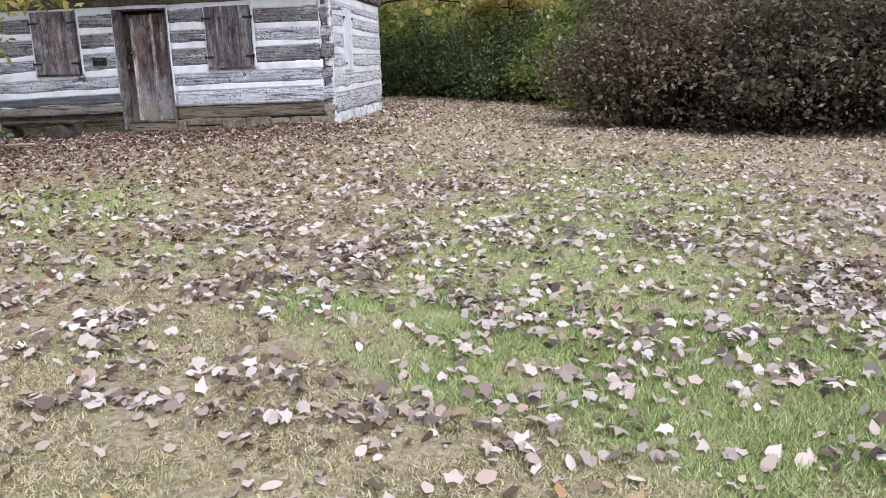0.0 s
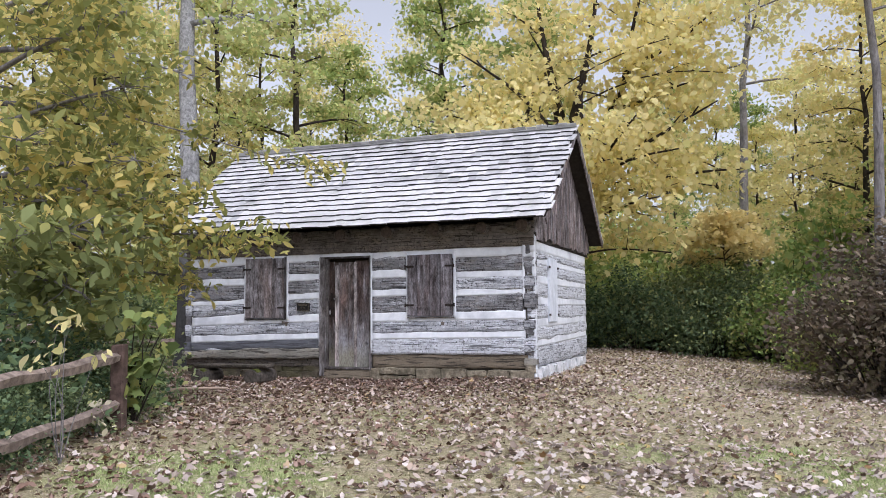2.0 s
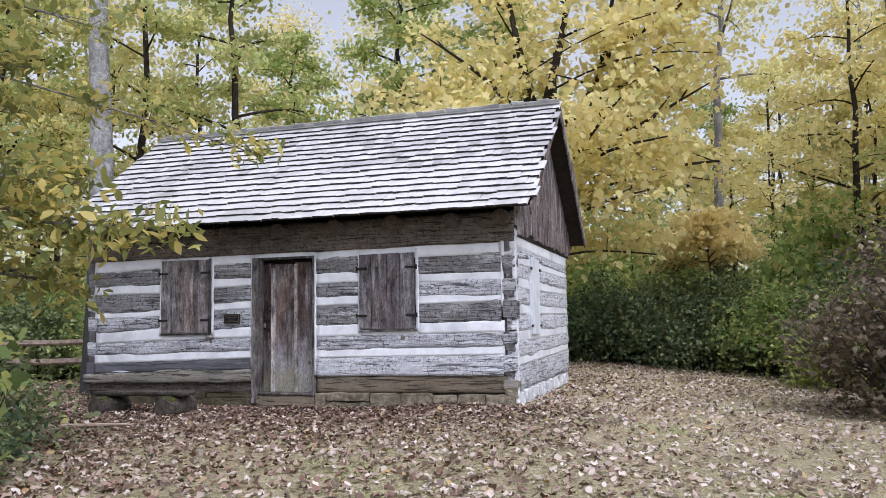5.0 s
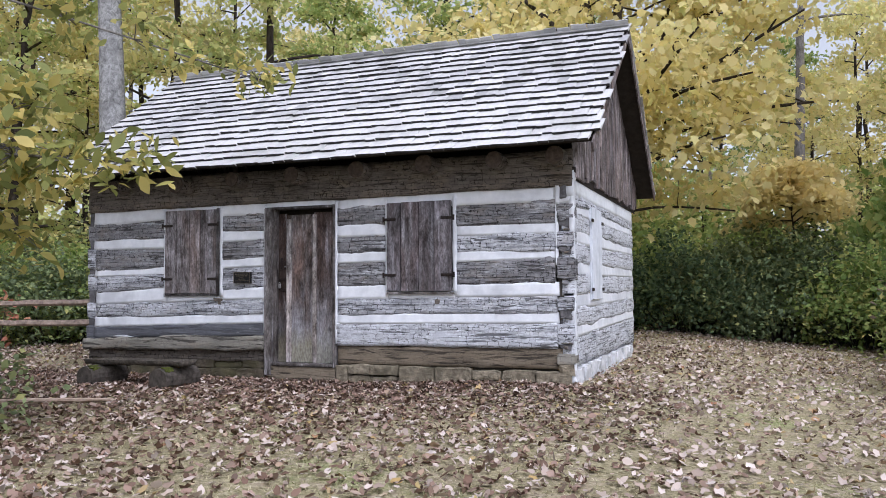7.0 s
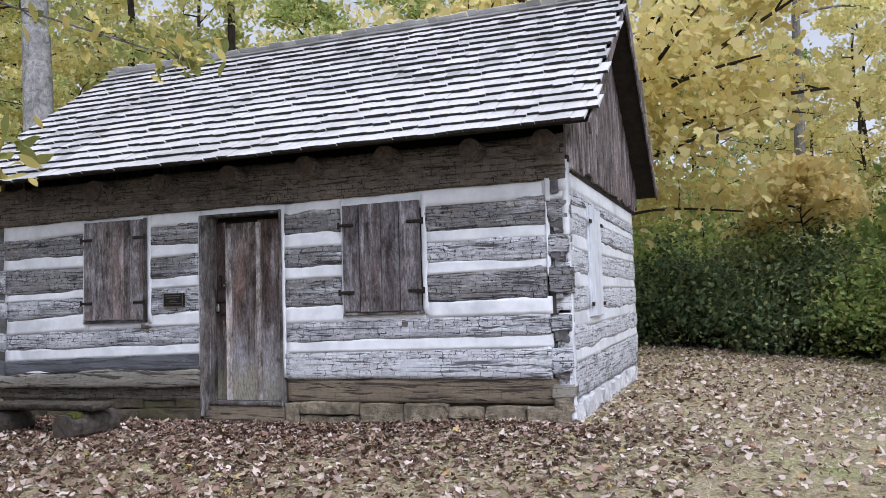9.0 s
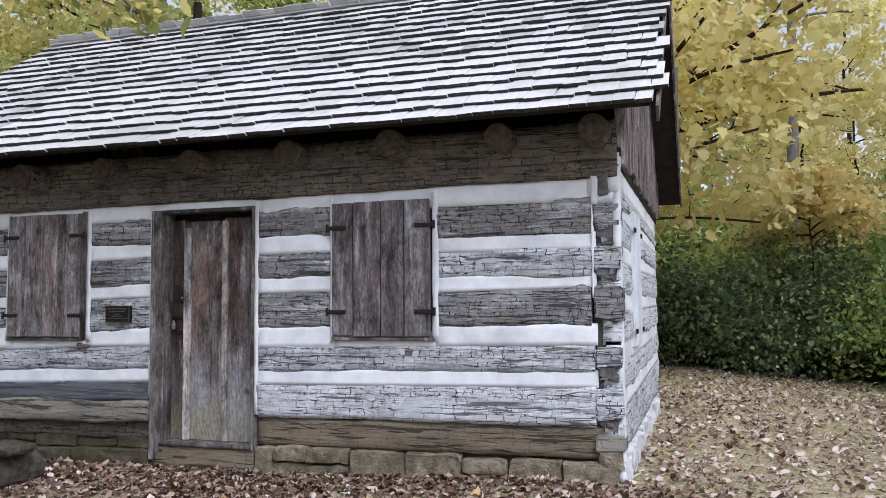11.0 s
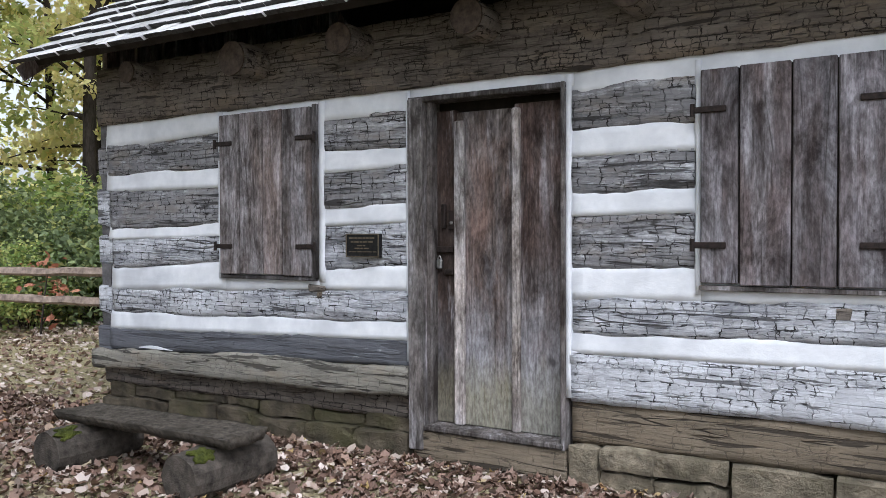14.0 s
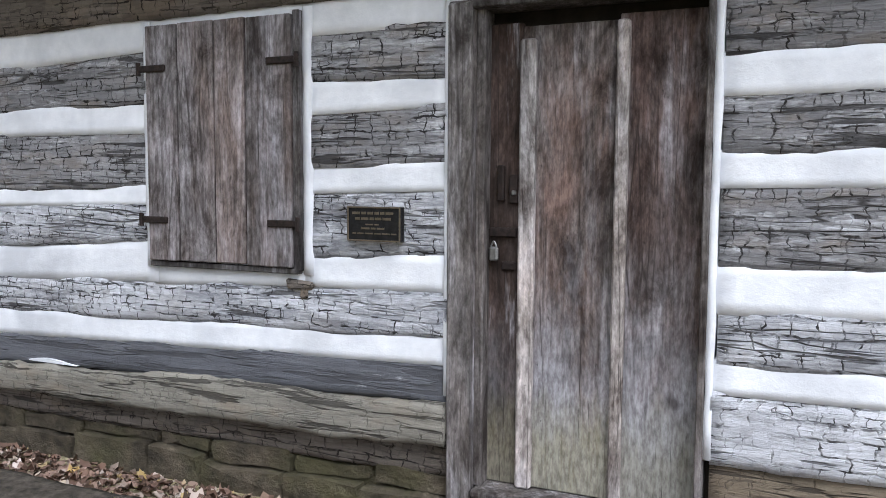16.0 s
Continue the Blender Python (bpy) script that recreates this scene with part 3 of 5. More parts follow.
def ground_material():
    n = Nodes("leaf_strewn_turf", 1.0, specular=0.05)
    at = n.coords((1, 1, 1))
    fine = n.noise(at, 26, 6, 0.75)
    broad = n.noise(at, 1.1, 5, 0.6)
    dirt = n.mix(n.ramp(fine, [(0.36, 0.0), (0.62, 1.0)]), (0.06, 0.048, 0.026), (0.4, 0.36, 0.22))
    straw = n.mix(n.ramp(n.noise(at, 70, 5, 0.8), [(0.35, 0.0), (0.65, 1.0)]), (0.13, 0.118, 0.05), (0.57, 0.515, 0.33))
    col = n.mix(n.ramp(broad, [(0.35, 0.0), (0.62, 1.0)]), dirt, straw)
    grass = n.mix(n.noise(at, 45, 4, 0.7), (0.17, 0.22, 0.07), (0.4, 0.47, 0.2))
    col = n.mix(n.ramp(n.maths("ADD", n.attribute("lush"), n.maths("MULTIPLY", n.maths("SUBTRACT", n.noise(at, 3.2, 4, 0.7), 0.5), 0.9)), [(0.14, 0.0), (0.6, 0.9)]), col, grass)
    col = n.mix(n.ramp(n.maths("ADD", n.attribute("bare"), n.maths("MULTIPLY", n.maths("SUBTRACT", n.noise(at, 5, 4, 0.7), 0.5), 0.6)), [(0.3, 0.0), (0.6, 0.9)]), col, n.mix(fine, (0.36, 0.31, 0.28), (0.62, 0.56, 0.53)))
    spots = n.ramp(n.cells(at, 11, "F1"), [(0.0, (0.2, 0.14, 0.11)), (0.5, (0.5, 0.4, 0.35)), (1.0, (0.36, 0.26, 0.2))])
    cover = n.ramp(n.noise(at, 7, 4, 0.7), [(0.5, 0.0), (0.58, 0.55)])
    col = n.mix(cover, col, spots)
    bits = n.ramp(n.cells(at, 42, "F1"), [(0.0, (0.06, 0.045, 0.03)), (0.4, (0.3, 0.26, 0.15)), (0.75, (0.5, 0.44, 0.3)), (1.0, (0.68, 0.6, 0.48))])
    col = n.mix(n.ramp(n.noise(at, 16, 4, 0.7), [(0.4, 0.15), (0.6, 0.65)]), col, bits)
    n.colour(col)
    n.bump(fine, 0.8, 0.03)
    return n.m


GROUND = ground_material()
BLADE = Nodes("grass_blade", 0.8, specular=0.15)
BLADE.colour(BLADE.mix(BLADE.ramp(BLADE.attribute("lush"), [(0.15, 0.0), (0.65, 0.9)]),
                       BLADE.ramp(BLADE.chance(True), [(0.0, (0.13, 0.125, 0.045)), (0.4, (0.42, 0.38, 0.22)), (1.0, (0.68, 0.61, 0.43))]),
                       BLADE.ramp(BLADE.chance(True), [(0.0, (0.15, 0.21, 0.06)), (0.7, (0.4, 0.51, 0.2)), (1.0, (0.6, 0.62, 0.34))])))
BLADE = BLADE.m

# ---- ground ----


def spaced(lo, hi, step):
    near = np.arange(lo, hi + step / 2, step)
    reach = np.array([0.6, 1.5, 3, 6, 11, 20, 40, 80, 160, 320, 600])
    return np.concatenate([lo - reach[::-1], near, hi + reach])


gx, gy = spaced(-12, 13, 0.16), spaced(-16, 15, 0.16)
X, Y = np.meshgrid(gx, gy)
near = (np.abs(X) < 14) & (np.abs(Y) < 17)
Z = land(X, Y) + np.where(near, rng.normal(0, 0.006, X.shape) + 0.012 * np.sin(X * 5.1 + Y) * np.sin(Y * 4.3), 0)
idx = np.arange(X.size).reshape(X.shape)
quads = np.stack([idx[:-1, :-1], idx[:-1, 1:], idx[1:, 1:], idx[1:, :-1]], -1).reshape(-1, 4)
me = bpy.data.meshes.new("ground")
me.from_pydata(np.stack([X, Y, Z], -1).reshape(-1, 3).tolist(), [], quads.tolist())
me.attributes.new("lush", "FLOAT", "POINT").data.foreach_set("value", lush(X, Y).ravel().astype(np.float32))
me.attributes.new("bare", "FLOAT", "POINT").data.foreach_set("value", np.exp(-((X - 10.9) ** 2 + ((Y + 6.1) * 1.4) ** 2) / 2.4).ravel().astype(np.float32))
tagged(part("ground", me, GROUND, smooth=True), "dry autumn lawn with bare soil and green patches", "ground", kind="structure")

# ---- log cabin ----
cabin = thing("log_cabin", (-0.5, 2.25, 0.0), "old hewn-log cabin with white chinking, shuttered windows and shingle roof", "cabin")
XL, XR, YB = -4.07, 3.05, 4.5


def grid_slab(nx, nz, point, back):
    """A slab whose front is a grid given by point(u, v), closed to a flat back at back(u, v)."""
    bm = bmesh.new()
    front = [[bm.verts.new(point(i / nx, j / nz)) for i in range(nx + 1)] for j in range(nz + 1)]
    for j in range(nz):
        for i in range(nx):
            bm.faces.new((front[j][i], front[j][i + 1], front[j + 1][i + 1], front[j + 1][i]))
    rim = [front[0][i] for i in range(nx + 1)] + [front[j][nx] for j in range(1, nz + 1)] + [front[nz][i] for i in range(nx - 1, -1, -1)] + [front[j][0] for j in range(nz - 1, 0, -1)]
    rear = [bm.verts.new(back(v.co)) for v in rim]
    for k in range(len(rim)):
        m = (k + 1) % len(rim)
        bm.faces.new((rim[k], rear[k], rear[m], rim[m]))
    bm.faces.new(rear)
    return bm


def hewn_log(parent, material, a0, a1, top, bottom, seed, proud=0.0, axis="x", at=0.0, deep=0.14, label="", edge=0.017):
    """One timber along x in the front wall, or along y in the right wall. top and bottom: heights at both ends."""
    n = max(4, int((a1 - a0) / 0.06))

    def point(u, v):
        a = a0 + (a1 - a0) * u
        zt, zb = top[0] + (top[1] - top[0]) * u, bottom[0] + (bottom[1] - bottom[0]) * u
        wob = noise.noise((a * 1.6, seed * 3.7, 0.0)) * edge * 0.8 + noise.noise((a * 7, seed * 1.9, 4.0)) * edge * 0.35 + noise.noise((a * 19, seed * 1.3, 2.0)) * edge * 0.3
        wob2 = noise.noise((a * 1.5, seed * 5.1, 8.0)) * edge * 0.8 + noise.noise((a * 6, seed * 2.3, 6.0)) * edge * 0.35 + noise.noise((a * 18, seed * 2.9, 5.0)) * edge * 0.3
        zt, zb = zt + wob, zb + wob2
        z = zb + (zt - zb) * v
        round_off = 0.016 * max(0.0, abs(2 * v - 1) - 0.72) / 0.28
        hew = noise.noise((a * 3.2, z * 6, seed * 2.0)) * 0.009 + noise.noise((a * 13, z * 24, seed)) * 0.005
        d = -proud + round_off + hew
        return (a, at + d, z) if axis == "x" else (at - d, a, z)

    def back(co):
        return (co.x, at + deep, co.z) if axis == "x" else (at - deep, co.y, co.z)

    return part("log", grid_slab(n, 9, point, back), material, parent, label, smooth=True)


def chink_strip(parent, a0, a1, top, bottom, seed, axis="x", at=0.0):
    """Lime mortar between two timbers, a little uneven, dished below their faces."""
    n = max(3, int((a1 - a0) / 0.09))

    def point(u, v):
        a = a0 + (a1 - a0) * u
        z = (bottom[0] + (bottom[1] - bottom[0]) * u) * (1 - v) + (top[0] + (top[1] - top[0]) * u) * v
        d = 0.004 + 0.012 * v + noise.noise((a * 4, z * 9, seed)) * 0.004
        return (a, at + d, z) if axis == "x" else (at - d, a, z)

    def back(co):
        return (co.x, at + 0.12, co.z) if axis == "x" else (at - 0.12, co.y, co.z)

    return part("chinking", grid_slab(n, 4, point, back), CHINK, parent, smooth=True)


# front wall: core with the door opening and two window openings
core = bmesh.new()
for a, b in (((XL + 0.02, 0.12, 0.0), (-2.58, 0.26, 2.42)), ((-2.58, 0.12, 0.0), (-1.84, 0.26, 1.2)), ((-2.58, 0.12, 2.2), (-1.84, 0.26, 2.42)), ((-1.84, 0.12, 0.0), (-0.95, 0.26, 2.42)),
             ((-0.95, 0.12, 2.24), (0.0, 0.26, 2.42)), ((0.0, 0.12, 0.0), (0.8, 0.26, 2.42)), ((0.8, 0.12, 0.0), (1.54, 0.26, 1.2)), ((0.8, 0.12, 2.2), (1.54, 0.26, 2.42)),
             ((1.54, 0.12, 0.0), (XR - 0.2, 0.26, 2.42)), ((-0.95, 0.12, 0.0), (0.0, 0.26, 0.12))):
    box(core, a, b)
front = part("front_wall", core, CORE, cabin)

# timbers: ends, heights of the top edge and of the bottom edge at both ends
RIGHT = [  # between the right window and the corner
    (1.635, 2.84, (2.2, 2.215), (1.93, 1.92), LOG_GREY), (1.635, 2.84, (1.84, 1.84), (1.61, 1.61), LOG_PALE), (1.635, 2.83, (1.52, 1.555), (1.23, 1.24), LOG_GREY)]
MIDDLE = [(0.04, 0.705, (2.23, 2.25), (1.98, 1.98), LOG_GREY), (0.04, 0.705, (1.86, 1.87), (1.63, 1.64), LOG_GREY), (0.04, 0.705, (1.53, 1.54), (1.21, 1.23), LOG_GREY)]
BETWEEN = [(-1.715, -1.045, (2.21, 2.21), (1.96, 1.96), LOG_GREY), (-1.715, -1.045, (1.84, 1.87), (1.59, 1.6), LOG_GREY), (-1.715, -1.04, (1.49, 1.51), (1.18, 1.2), LOG_PALE)]
LEFT = [(-3.93, -2.67, (2.14, 2.19), (1.89, 1.91), LOG_GREY), (-3.9, -2.66, (1.79, 1.78), (1.45, 1.5), LOG_GREY), (-3.88, -2.645, (1.41, 1.42), (1.15, 1.22), LOG_PALE)]
LONG = [(0.045, 2.85, (1.075, 1.12), (0.86, 0.9), LOG_PALE), (0.03, 2.85, (0.775, 0.815), (0.48, 0.505), LOG_WHITE),
        (-3.88, -1.035, (1.0, 1.08), (0.79, 0.86), LOG_PALE), (-3.92, -1.035, (0.68, 0.77), (0.5, 0.585), LOG_SLATE)]
for k, (a0, a1, top, bottom, mat) in enumerate(RIGHT + MIDDLE + BETWEEN + LEFT + LONG):
    hewn_log(front, mat, a0, a1, top, bottom, k + 1.3)
hewn_log(front, LOG_TAN, -4.08, -1.035, (0.51, 0.59), (0.35, 0.4), 31.2, proud=0.055, edge=0.034, label="split grey-green lower log standing proud")
hewn_log(front, LOG_DARK, XL + 0.04, XR - 0.01, (2.75, 2.76), (2.3, 2.335), 40.5, proud=0.02, deep=0.2, label="dark smoke-brown top log under the eaves")
hewn_log(front, LOG_SILL, 0.03, XR - 0.08, (0.495, 0.515), (0.24, 0.275), 44.7, proud=-0.03, label="brown sill timber")

# mortar between them
STRIPS = [(0.02, 2.87, (2.37, 2.38), (2.18, 2.17)), (-1.76, -1.02, (2.36, 2.36), (2.17, 2.17)), (-3.95, -2.63, (2.34, 2.36), (2.1, 2.16)), (-2.66, -1.76, (2.35, 2.36), (2.24, 2.24)), (-1.03, 0.05, (2.36, 2.36), (2.235, 2.235)),
          (1.62, 2.87, (1.95, 1.94), (1.81, 1.81)), (1.62, 2.87, (1.63, 1.63), (1.5, 1.53)), (1.62, 2.87, (1.25, 1.26), (1.08, 1.1)),
          (0.02, 0.74, (2.0, 2.0), (1.84, 1.84)), (0.02, 0.74, (1.65, 1.66), (1.51, 1.52)), (0.02, 0.74, (1.24, 1.26), (1.05, 1.06)), (0.74, 1.62, (1.2, 1.2), (1.06, 1.08)),
          (0.02, 2.87, (0.88, 0.92), (0.75, 0.79)),
          (-1.75, -1.02, (1.98, 1.98), (1.82, 1.84)), (-1.75, -1.02, (1.61, 1.62), (1.47, 1.49)), (-1.75, -1.02, (1.2, 1.22), (1.05, 1.06)), (-2.64, -1.75, (1.18, 1.19), (1.01, 1.05)),
          (-3.95, -2.64, (1.92, 1.93), (1.76, 1.76)), (-3.93, -2.64, (1.48, 1.52), (1.38, 1.4)), (-3.9, -2.62, (1.17, 1.24), (0.97, 1.02)), (-3.92, -1.02, (0.81, 0.88), (0.66, 0.75))]
for k, (a0, a1, top, bottom) in enumerate(STRIPS):
    chink_strip(front, a0, a1, top, bottom, k * 2.1)
# upright mortar lines beside openings and at the notches
for a, b, z0, z1 in ((1.598, 1.645, 1.12, 2.3), (-1.75, -1.705, 1.1, 2.3), (0.006, 0.036, 0.5, 2.3), (2.842, 2.856, 1.45, 2.15), (0.712, 0.742, 1.1, 2.3), (-2.68, -2.645, 1.1, 2.3), (-1.052, -1.03, 0.62, 2.3)):
    part("chinking", grid_slab(2, 14, lambda u, v: (a + (b - a) * u + noise.noise((a, v * 9, u)) * 0.008, -0.004 + noise.noise((v * 11, a, u * 3)) * 0.006, z0 + (z1 - z0) * v), lambda co: (co.x, 0.12, co.z)), CHINK, front, smooth=True)
part("chinking", grid_slab(6, 5, lambda u, v: (2.815 + 0.2 * u, 0.006 + noise.noise((u * 4, v * 5, 2)) * 0.008, 2.15 + 0.22 * v), lambda co: (co.x, 0.1, co.z)), CHINK, front, smooth=True)
part("chinking", grid_slab(6, 2, lambda u, v: (-3.55 + 0.36 * u, -0.012, 0.535 + 0.022 * v * math.sin(math.pi * min(1, u + 0.1))), lambda co: (co.x, 0.05, co.z)), CHINK, front)

# corner: ends of the side timbers between the tails of the front ones
corner = part("corner_joint", boxed((2.86, 0.05, 0.1), (XR - 0.02, 0.22, 2.5), 0.0), CORE, cabin)
rc = random.Random(5)


def log_end(z0, z1, x0, x1, lean, tail, mat, y=0.0):
    bm = bmesh.new()
    pts = [(x0, z0), (x1, z0 + lean), (x1, z1), (x0, z1 - lean * 0.5)]
    a = [bm.verts.new((x + rc.uniform(-0.008, 0.008), y + rc.uniform(-0.012, 0.014), z + rc.uniform(-0.008, 0.008))) for x, z in pts]
    b = [bm.verts.new((v.co.x, y + 0.16, v.co.z)) for v in a]
    bm.faces.new(a)
    bm.faces.new(b[::-1])
    for k in range(4):
        bm.faces.new((a[k], b[k], b[(k + 1) % 4], a[(k + 1) % 4]))
    bmesh.ops.bevel(bm, geom=list(bm.edges), offset=0.012, segments=2, affect="EDGES")
    part("log_end" if not tail else "log_tail", bm, mat, corner)


for zt, zb, mat in ((2.15, 1.97, LOG_GREY), (1.83, 1.66, LOG_PALE), (1.53, 1.3, LOG_GREY), (1.1, 0.93, LOG_PALE), (0.79, 0.55, LOG_WHITE), (0.45, 0.33, LOG_TAN)):
    log_end(zb, zt, 2.85, XR + 0.005, rc.uniform(-0.03, 0.03), True, mat, -0.005)
for zt, zb in ((1.99, 1.82), (1.67, 1.53), (1.3, 1.1), (0.94, 0.8), (0.56, 0.46)):
    cut = zb + (zt - zb) * rc.uniform(0.4, 0.6)
    log_end(cut + 0.006, zt + 0.03, 2.868, XR - 0.03, -0.05, False, END_GRAIN, 0.004 if zt != 1.3 else 0.05)
    log_end(zb - 0.03, cut - 0.006, 2.872, XR - 0.012, 0.055, False, END_GRAIN, 0.028 if zt != 1.3 else 0.07)
    for q in range(3):  # splinters and loose packing
        z, x = rc.uniform(zb - 0.02, zt), rc.uniform(2.87, 2.98)
        part("splinter", rubble((x, 0.0, z), (x + rc.uniform(0.04, 0.08), 0.08, z + rc.uniform(0.015, 0.035)), z * 9 + q, 0.014), rc.choice((END_GRAIN, LOG_DARK, LOG_GREY)), corner)
log_end(2.2, 2.38, 2.9, 2.985, 0.012, False, END_GRAIN, -0.012)
part("chinking", grid_slab(3, 8, lambda u, v: (2.845 + 0.045 * u + noise.noise((v * 6, 3, u)) * 0.008, -0.01, 2.14 + 0.34 * v), lambda co: (co.x, 0.1, co.z)), CHINK, corner, smooth=True)
for zt, zb, mat in ((2.12, 1.9, LOG_GREY), (1.78, 1.5, LOG_PALE), (1.42, 1.18, LOG_PALE), (1.0, 0.8, LOG_PALE), (0.68, 0.5, LOG_SLATE)):
    log_end(zb, zt, -4.08, -3.9, rc.uniform(-0.02, 0.03), True, mat, 0.01)
for zt, zb in ((1.92, 1.77), (1.5, 1.41), (1.19, 0.98), (0.81, 0.67), (2.3, 2.1)):
    log_end(zb, zt, -4.06, -3.92, -0.03, False, END_GRAIN, 0.03)

# right wall: whitewashed timbers and stones, with a boarded window
rw = bmesh.new()
for a, b in (((XR - 0.24, 0.22, 0.0), (XR - 0.12, 0.98, 2.42)), ((XR - 0.24, 0.98, 0.0), (XR - 0.12, 1.52, 1.08)), ((XR - 0.24, 0.98, 2.14), (XR - 0.12, 1.52, 2.42)), ((XR - 0.24, 1.52, 0.0), (XR - 0.12, YB, 2.42))):
    box(rw, a, b)
right = part("right_wall", rw, CORE, cabin)
SIDE = [((2.27, 2.24), (2.14, 2.12)), ((2.06, 2.05), (1.84, 1.82)), ((1.72, 1.74), (1.48, 1.46)), ((1.36, 1.38), (1.1, 1.12)), ((0.98, 1.02), (0.74, 0.8)), ((0.66, 0.72), (0.3, 0.3))]
for k, (top, bottom) in enumerate(SIDE):
    spans = ((0.02, 0.93), (1.6, YB)) if 0.9 < (top[0] + bottom[0]) / 2 < 2.15 else ((0.02, YB),)
    for a0, a1 in spans:
        hewn_log(right, SIDE_WORN if k in (0, 5) else SIDE_WHITE, a0, a1, top, bottom, 60 + k * 1.7 + a0, axis="y", at=XR, edge=0.045)
chink_strip(right, 0.0, YB, (2.56, 2.54), (2.23, 2.2), 91.0, axis="y", at=XR)
for y0, y1, z0, z1 in ((0.02, 0.1, 0.12, 1.02), (0.02, 0.08, 1.0, 1.75), (0.01, 0.12, 1.72, 2.52)):  # whitewash smeared round the corner
    part("chinking", grid_slab(3, 22, lambda u, v: (XR + 0.006 + noise.noise((v * 13, u * 2, z0)) * 0.008, y0 + (y1 - y0) * u + (0.25 + u) * noise.noise((v * 11, z1, 1.0)) * 0.06, z0 + (z1 - z0) * v), lambda co: (XR - 0.05, co.y, co.z)), CHINK, right, smooth=True)
for k in range(len(SIDE) - 1):
    chink_strip(right, 0.02, YB, (SIDE[k][1][0] + 0.03, SIDE[k][1][1] + 0.03), (SIDE[k + 1][0][0] - 0.03, SIDE[k + 1][0][1] - 0.03), k * 3.3, axis="y", at=XR)
a = 0.03
while a < YB - 0.15:
    w = rc.uniform(0.16, 0.42)
    for z0, z1 in ((-0.14, 0.09), (0.1, 0.29)) if w > 0.3 else ((-0.14, 0.28),):
        part("foundation_stone", rubble((XR - 0.14, a, z0), (XR + 0.01 + rc.uniform(-0.025, 0.03), min(a + w - 0.012, YB), z1 + rc.uniform(-0.02, 0.02)), a * 4 + z0, 0.026), STONE_WHITE, right)
    a += w
shutter = part("side_shutter", boxed((XR - 0.03, 0.95, 1.04), (XR + 0.012, 1.58, 2.18), 0.004), WHITE_BOARD, right, "white painted plank shutter")
for a, b in ((0.955, 1.16), (1.165, 1.37), (1.375, 1.575)):
    part("plank", boxed((XR + 0.012, a, 1.045), (XR + 0.03, b, 2.175), 0.004), WHITE_BOARD, right)
for z in (1.17, 2.02):
    for a in (0.9, 1.56):
        part("hinge", boxed((XR + 0.026, a, z - 0.02), (XR + 0.042, a + 0.1, z + 0.02), 0.004), IRON, right)
# left and rear walls, plain
part("left_wall", boxed((XL + 0.03, 0.2, 0.0), (XL + 0.2, YB, 2.42), 0.01), LOG_GREY, cabin)
part("rear_wall", boxed((XL + 0.03, YB - 0.18, 0.0), (XR - 0.15, YB, 2.42), 0.01), LOG_GREY, cabin)
part("floor_boards", boxed((XL + 0.1, 0.2, 0.12), (XR - 0.2, YB - 0.2, 0.2), 0.0), DEEP_SHADE, cabin)

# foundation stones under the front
found = part("foundation", boxed((XL + 0.02, 0.1, -0.15), (XR - 0.14, 0.24, 0.24), 0.0), STONE_DARK, cabin)
for a, b, split in ((0.02, 0.2, 0), (0.21, 0.5, 1), (0.51, 0.87, 1), (0.885, 1.36, 0), (1.375, 1.81, 0), (1.825, 2.17, 1), (2.185, 2.6, 0), (2.615, 3.02, 0)):
    for z0, z1 in (((-0.1, 0.12), (0.13, 0.25)) if split else ((-0.1, 0.25),)):
        part("foundation_stone", rubble((a, -0.035 + rc.uniform(-0.02, 0.025), z0), (b, 0.12, z1 + rc.uniform(-0.012, 0.012)), a * 7 + z0), STONE, found)
part("foundation_stone", rubble((2.87, -0.02, 0.2), (3.045, 0.14, 0.34), 3.0), STONE, found)
x = -4.06
while x < -1.15:
    w = rc.uniform(0.26, 0.62)
    b = min(x + w, -1.04)
    cut = rc.uniform(0.09, 0.17)
    part("foundation_stone", rubble((x, 0.005 + rc.uniform(0, 0.03), -0.1), (b - 0.008, 0.12, cut), x * 5), STONE_DARK, found)
    part("foundation_stone", rubble((x + 0.06, 0.04 + rc.uniform(0, 0.03), cut + 0.01), (b + 0.03, 0.13, 0.23 + rc.uniform(-0.02, 0.02)), x * 3), STONE_DARK, found)
    x = b
# its dark timber colour stands for the shadow band below the split log
hewn_log(found, LOG_DARK, -4.05, -1.04, (0.42, 0.44), (0.21, 0.24), 71.0, proud=-0.05, deep=0.12, label="recessed sill timber, dark for the shadow under the split log")

# door, recessed in its frame
door = part("door", boxed((-0.92, 0.135, 0.24), (-0.012, 0.165, 2.16), 0.003), DOOR_WOOD, cabin, "weathered brown plank door with two upright battens")
for a, b, mat in ((-0.915, -0.752, DOOR_DARK), (-0.75, -0.36, DOOR_WOOD), (-0.358, -0.02, DOOR_GREY)):
    part("plank", boxed((a, 0.1, 0.245), (b, 0.136, 2.17 + rc.uniform(-0.012, 0.012)), 0.005), mat, door)
for a, b in ((-0.752, -0.685), (-0.362, -0.312)):
    part("batten", boxed((a, 0.062, 0.245), (b, 0.102, 2.155 - 0.05 * (a < -0.5)), 0.008), BATTEN_WOOD, door)
# dark sheet added so the gap over the door looks unlit
part("dark_gap_sheet", boxed((-0.95, 0.2, 0.2), (0.0, 0.23, 2.3), 0.0), DEEP_SHADE, cabin)
part("door_jamb", boxed((-1.03, -0.03, 0.08), (-0.925, 0.16, 2.25), 0.008, 0.003), TRIM_WOOD, cabin)
